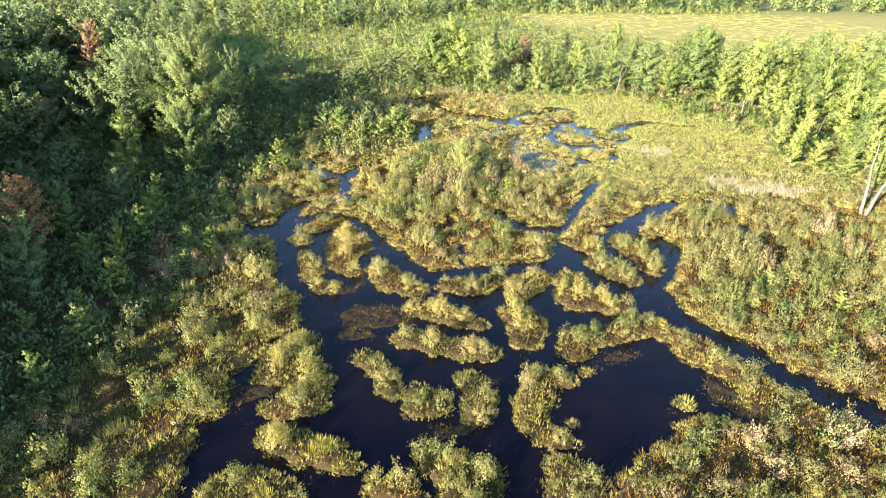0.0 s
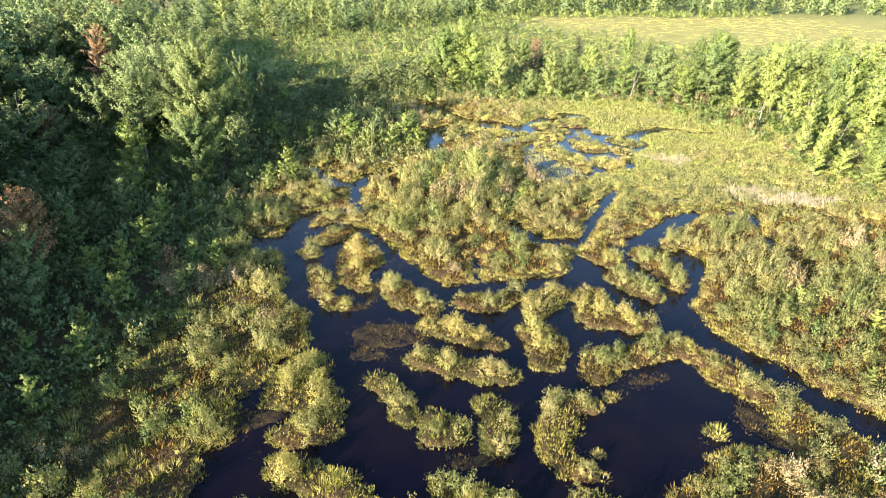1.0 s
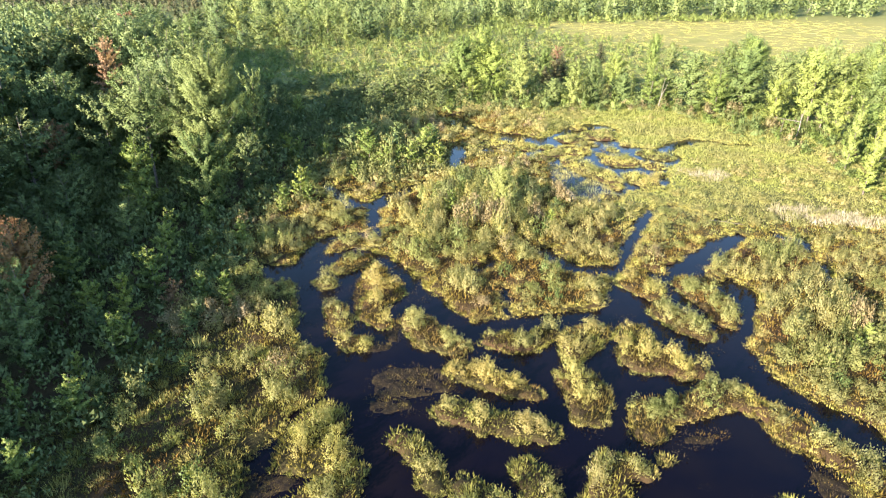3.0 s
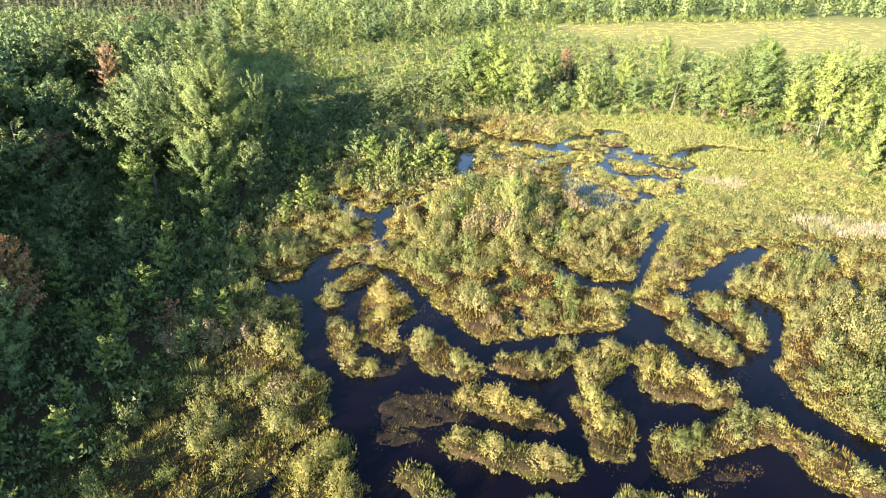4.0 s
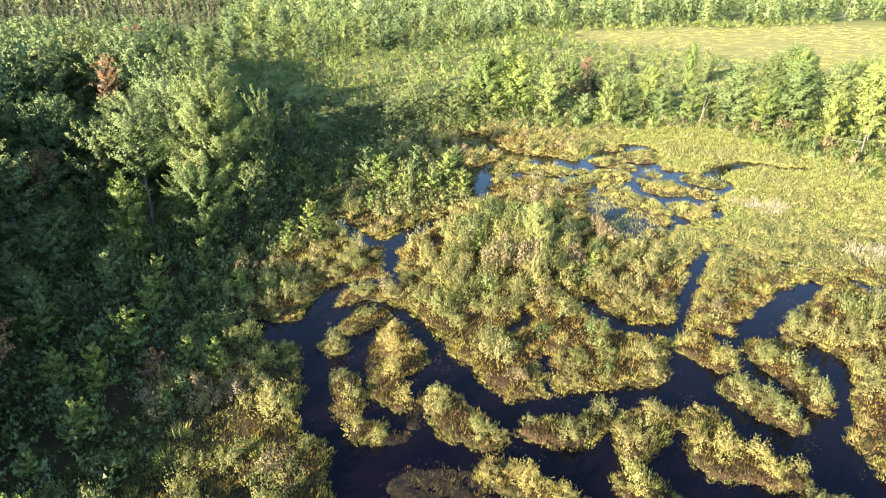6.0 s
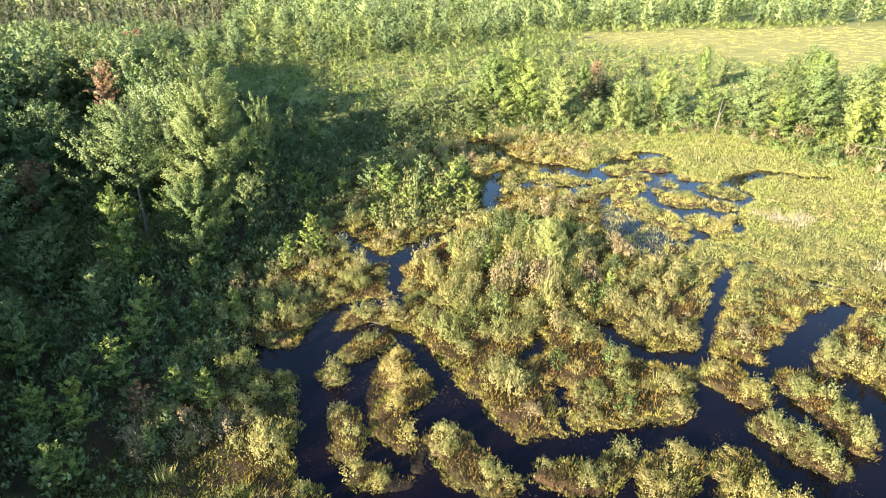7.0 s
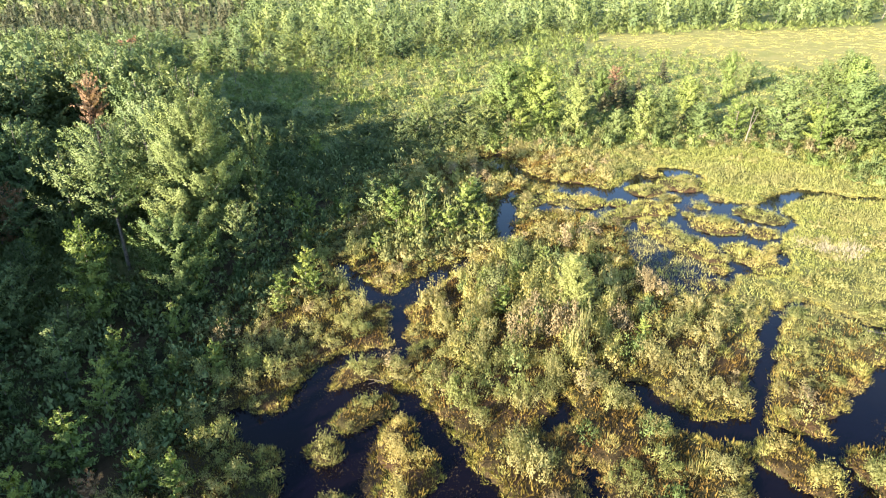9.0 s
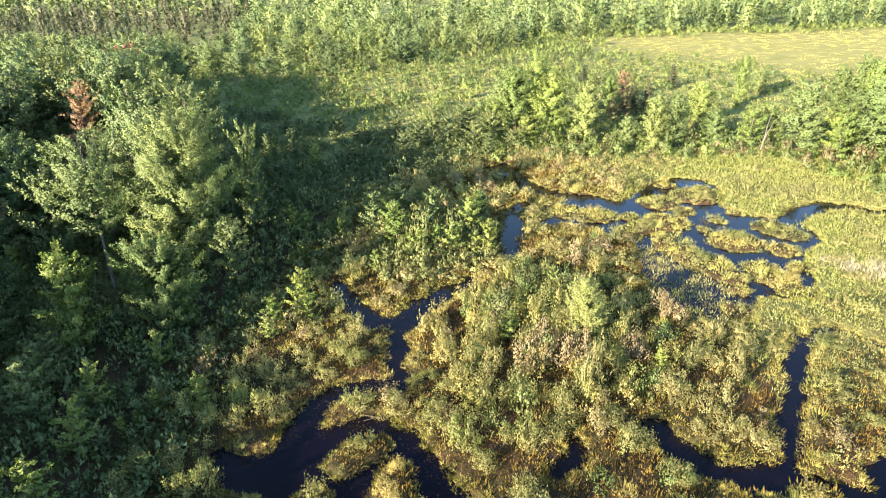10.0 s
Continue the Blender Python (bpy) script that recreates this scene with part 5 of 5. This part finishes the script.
def build_meadow():
    x, y = jittered(-55, 105, 96, 165, 1.7)
    keep = (np.abs(x) < 0.76 * y + 6) & (in_field(x, y) < 0.5) & (shore(x, y) > 1)
    x, y = x[keep], y[keep]
    cover("meadow_grass", LOW, x, y, MEADOW, rng.uniform(1.7, 2.7, len(x)), rng.uniform(0.4, 0.8, len(x)), "tall yellow-green grass between the meadow shrubs", "grass")
    x, y = jittered(26, 130, 112, 216, 2.3)
    keep = (in_field(x, y) > 0.3) & (np.abs(x) < 0.76 * y + 6)
    x, y = x[keep], y[keep]
    cover("field_grass", LOW, x, y, SEDGE, rng.uniform(1.6, 3.4, len(x)), rng.uniform(0.2, 0.45, len(x)), "dry tan grass tufts of the far field", "grass")
    x, y = jittered(-60, 120, 94, 232, 1.95)
    wild = wobble(x, y, 0.05, 3.0)
    keep = (to_polygon(x, y, FOREST_EDGE) > 0) & (np.abs(x) < 0.76 * y + 6) & (in_field(x, y) < rng.uniform(0, 1.0, len(x)) ** 1.5) & (rng.uniform(size=len(x)) < 0.72)
    x, y, wild = x[keep], y[keep], wild[keep]
    lime = rng.uniform(size=len(x)) < 0.45 + 0.3 * wild
    heath = rng.uniform(size=len(x)) < 0.12 + 0.25 * (wobble(x, y, 0.11, 6.0) > 0.3)
    near = y < 176
    for name, kind, material, pick, label in (("meadow_shrubs", MEADOW_BUSH, LEAF_LIME, lime & near & ~heath, "waist-high sunlit green shrubs of the wet meadow"), ("meadow_bushes", MEADOW_BUSH, LEAF_PALE, ~lime & near & ~heath, "greyish green low bushes of the wet meadow"),
                                              ("meadow_heath", MEADOW_BUSH, LEAF_OLIVE, near & heath, "olive low shrubs of the wet meadow"),
                                              ("far_meadow_shrubs", FAR_BUSH, LEAF_LIME, lime & ~near, "sunlit green shrubs of the far meadow"), ("far_meadow_bushes", FAR_BUSH, LEAF_PALE, ~lime & ~near, "greyish green bushes of the far meadow")):
        n = int(pick.sum())
        low = 1 - 0.3 * ease(x[pick], 26, 36) * (1 - ease(y[pick], 170, 200))
        cover(name, kind, x[pick], y[pick], material, rng.uniform(0.8, 2.1, n) * low, rng.uniform(0.7, 1.4, n), label, "shrubs", own=0.5)


FAR_KINDS = [("broadleaf_tree", "dark green broadleaf tree in the wood beyond the meadow", [tree_meshes(800 + n, 6, 2.1, 1500, 0.17, LEAF, 0.04, 26, None, 0.15, 0.8, 0.36, 0.4, 1.5) for n in range(3)]),
             ("grey_green_tree", "grey-green broadleaf tree in the wood beyond the meadow", [tree_meshes(810 + n, 6, 2.0, 1500, 0.17, LEAF_GREY, 0.04, 26, None, 0.15, 0.8, 0.36, 0.4, 1.5) for n in range(3)]),
             ("pale_broadleaf_tree", "sunlit pale green broadleaf tree beyond the meadow", [tree_meshes(820 + n, 6, 1.9, 1500, 0.17, LEAF_PALE, 0.04, 26, None, 0.25, 0.8, 0.36, 0.4, 1.5) for n in range(3)])]


FAR_FIRS = [tree_meshes(830 + n, 6, 2.2, 1150, 0.2, LEAF_NEEDLE, 0.03, 30, None, 0.75, 0.25, 0.4, 0.4, 1.3) for n in range(4)]


def build_near_woods():
    """The first rows of the wood beyond the clearing and the meadow, tree by tree."""
    dice = random.Random(11)
    x, y = jittered(-66, 46, 140, 218, 5.2)
    start = np.interp(x, (-50, -25, -13, -4, 14, 40), (148, 148, 156, 168, 192, 200)) + 3 * wobble(x, y, 0.08, 2.0)
    keep = (y > start) & (x > -0.27 * y - 20) & (in_field(x, y) < 0.15) & (rng.uniform(size=len(x)) < 0.6 + 0.4 * wobble(x, y, 0.09, 5.0) - 0.2 * ease(x, 14, 30))
    for px, py in zip(x[keep], y[keep]):
        name, label, models = FAR_KINDS[dice.choice((0, 1, 1, 2, 2))]
        height = dice.uniform(3.4, 8.4) - 1.2 * float(ease(np.array(px), 10, 30))
        plant(name, dice.choice(models), px, py, height / 6, dice.uniform(0, 360), label, "tree", "trees beyond the meadow", squash=dice.uniform(1.2, 1.7) * min(1.25, 6.0 / height))
    x, y = jittered(-165, -44, 130, 192, 6.0)
    keep = (x < -0.27 * y - 20 + 4 * wobble(x, y, 0.06, 4.0)) & (x > -0.8 * y - 6) & ~((y < 136) & (x > -84)) & (rng.uniform(size=len(x)) < 0.55)
    for px, py in zip(x[keep], y[keep]):
        plant("spruce_tree", dice.choice(FAR_FIRS), px, py, dice.uniform(2.8, 7.4) / 6, dice.uniform(0, 360), "dark conifer of the far stand with warm sunlight tinted into its needles", "tree", "conifers of the far stand", squash=dice.uniform(1.1, 1.6))


def build_far_woods():
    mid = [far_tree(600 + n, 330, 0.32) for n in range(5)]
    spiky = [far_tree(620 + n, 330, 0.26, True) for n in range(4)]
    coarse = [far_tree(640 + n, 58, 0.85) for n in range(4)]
    x, y = jittered(-260, -40, 190, 330, 5.6)           # the dark conifers go on behind the first ones
    keep = (x < -0.27 * y - 12 + 4 * wobble(x, y, 0.06, 4.0)) & (x > -0.8 * y - 10) & (rng.uniform(size=len(x)) < 0.5)
    x, y = x[keep], y[keep]
    cover("far_conifers", spiky, x, y, LEAF_NEEDLE, rng.uniform(0.7, 1.4, len(x)), rng.uniform(0.8, 1.4, len(x)), "distant stand of dark conifers with warm sunlight tinted into the needles", "woodland", own=0.7)
    x, y = jittered(-230, 300, 150, 290, 5.4)
    start = np.where(x < 44, 216, 212 + 0.1 * x)
    keep = (y > start) & (x > -0.27 * y - 10) & (x < 0.76 * y + 6) & (in_field(x, y) < 0.2) & (rng.uniform(size=len(x)) < 0.5)
    x, y = x[keep], y[keep]
    dice = rng.uniform(size=len(x))
    for name, material, low, top, label in (("far_wood", LEAF, 0.0, 0.3, "distant green broadleaf wood"), ("far_pale_wood", LEAF_PALE, 0.3, 0.6, "distant pale green broadleaf wood"), ("far_mixed_wood", LEAF_GREY, 0.6, 1.0, "distant mid-green broadleaf wood")):
        pick = (dice >= low) & (dice < top)
        n = int(pick.sum())
        cover(name, mid, x[pick], y[pick], material, rng.uniform(0.8, 1.8, n), rng.uniform(0.7, 1.2, n), label, "woodland")
    x, y = jittered(-760, 620, 290, 820, 17)
    keep = (x > -0.85 * y - 40) & (x < 0.72 * y + 20) & (rng.uniform(size=len(x)) < 0.9)
    x, y = x[keep], y[keep]
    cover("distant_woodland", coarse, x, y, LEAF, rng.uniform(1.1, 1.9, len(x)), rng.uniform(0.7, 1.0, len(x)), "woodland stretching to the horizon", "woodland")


build_undergrowth()
build_meadow()
build_near_woods()
build_far_woods()


# ---------------------------------------------------------------- dead wood
def stem(name, foot, tip, thick, parent=None, label="", sag=0.0, wood=BLEACHED):
    k = np.linspace(0, 1, 8)[:, None]
    line = np.array(foot) * (1 - k) + np.array(tip) * k
    line[:, 2] -= sag * np.sin(np.pi * k[:, 0])
    line[1:-1] += np.random.default_rng(int(abs(foot[0] * 31 + foot[1] * 17))).normal(0, thick * 0.35, (6, 3))
    v, f = tube(line, thick * (1.0 - 0.75 * k[:, 0]), 7)
    data = smooth(mesh_from(name, v, f, wood))
    return part(name, data, parent, label)


def snag(x, y, stems, label):
    z = float(ground_height(np.array([x]), np.array([y]))[0]) - 0.1
    dead = tagged(new("dead_tree"), label, "dead tree")
    dead.location = (x, y, z)
    for foot, tip, thick in stems:
        stem("dead_trunk", foot, tip, thick, dead)
    return dead


snag(38.8, 48.6, [((0, 0, 0), (-0.5, -0.3, 6.2), 0.15), ((0.3, -0.2, 0), (1.5, -0.6, 5.6), 0.16)], "pair of leaning bleached dead trunks at the marsh edge")
snag(43.4, 79.8, [((0, 0, 0), (0.3, 0, 3.4), 0.10), ((0, 0, 2.0), (-2.9, 0.8, 2.4), 0.045), ((-1.7, 0.5, 0), (-1.6, 0.5, 2.2), 0.035)], "broken bleached dead tree with a fallen limb")
snag(47.0, 70.5, [((0, 0, 0), (0.4, 0, 2.6), 0.08), ((1.0, 0.3, 0), (1.7, 0.3, 3.0), 0.08), ((-0.8, 0.2, 0), (-0.7, 0, 3.4), 0.06)], "bleached bare poles among the small trees")


snag(-40.5, 134.0, [((0, 0, 0), (0.3, 0.2, 4.6), 0.07), ((0, 0, 1.5), (1.3, 0.3, 4.2), 0.04), ((0, 0, 2.0), (-1.0, -0.2, 4.4), 0.035)], "thin bare dead sapling at the clearing's edge")
snag(134.0, 244.0, [((0, 0, 0), (2.2, 0, 9.0), 0.22), ((0.4, 0, 3.0), (-1.5, 0, 6.0), 0.1)], "far bleached dead trunk beyond the field")
snag(93.0, 228.0, [((0, 0, 0), (1.0, 0, 5.0), 0.12)], "far bleached dead pole beyond the field")
snag(32.5, 96.5, [((0, 0, 0), (0.5, 0, 4.2), 0.07), ((0.1, 0, 1.2), (1.1, 0.2, 3.6), 0.05)], "forked bleached dead trunk among the small trees")
plant("far_birch", tree_meshes(81, 6.5, 1.5, 700, 0.22, LEAF_PALE, 0.55, 20, BLEACHED), -22.7, 158.0, 1.2, 0, "lone tree with a bare pale trunk and small crown", "tree")


def fallen(x, y, z, pieces, label):
    branch = tagged(new("fallen_branch"), label, "branch")
    branch.location = (x, y, z)
    for foot, tip, thick in pieces:
        stem("limb", foot, tip, thick, branch, wood=DRIFTWOOD)


fallen(-5.0, 49.7, 0.06, [((-0.9, 0.3, 0), (0.7, -0.2, 0.06), 0.016), ((-0.5, -0.25, 0), (0.6, 0.2, 0.1), 0.014)], "grey bleached sticks lying across the channel")
fallen(24.2, 53.8, 0.24, [((-1.2, 0.7, 0), (1.0, -0.5, 0.1), 0.045), ((-0.2, 0.2, 0.05), (0.9, 0.7, 0.25), 0.03)], "bleached fallen log lying in the sedge")
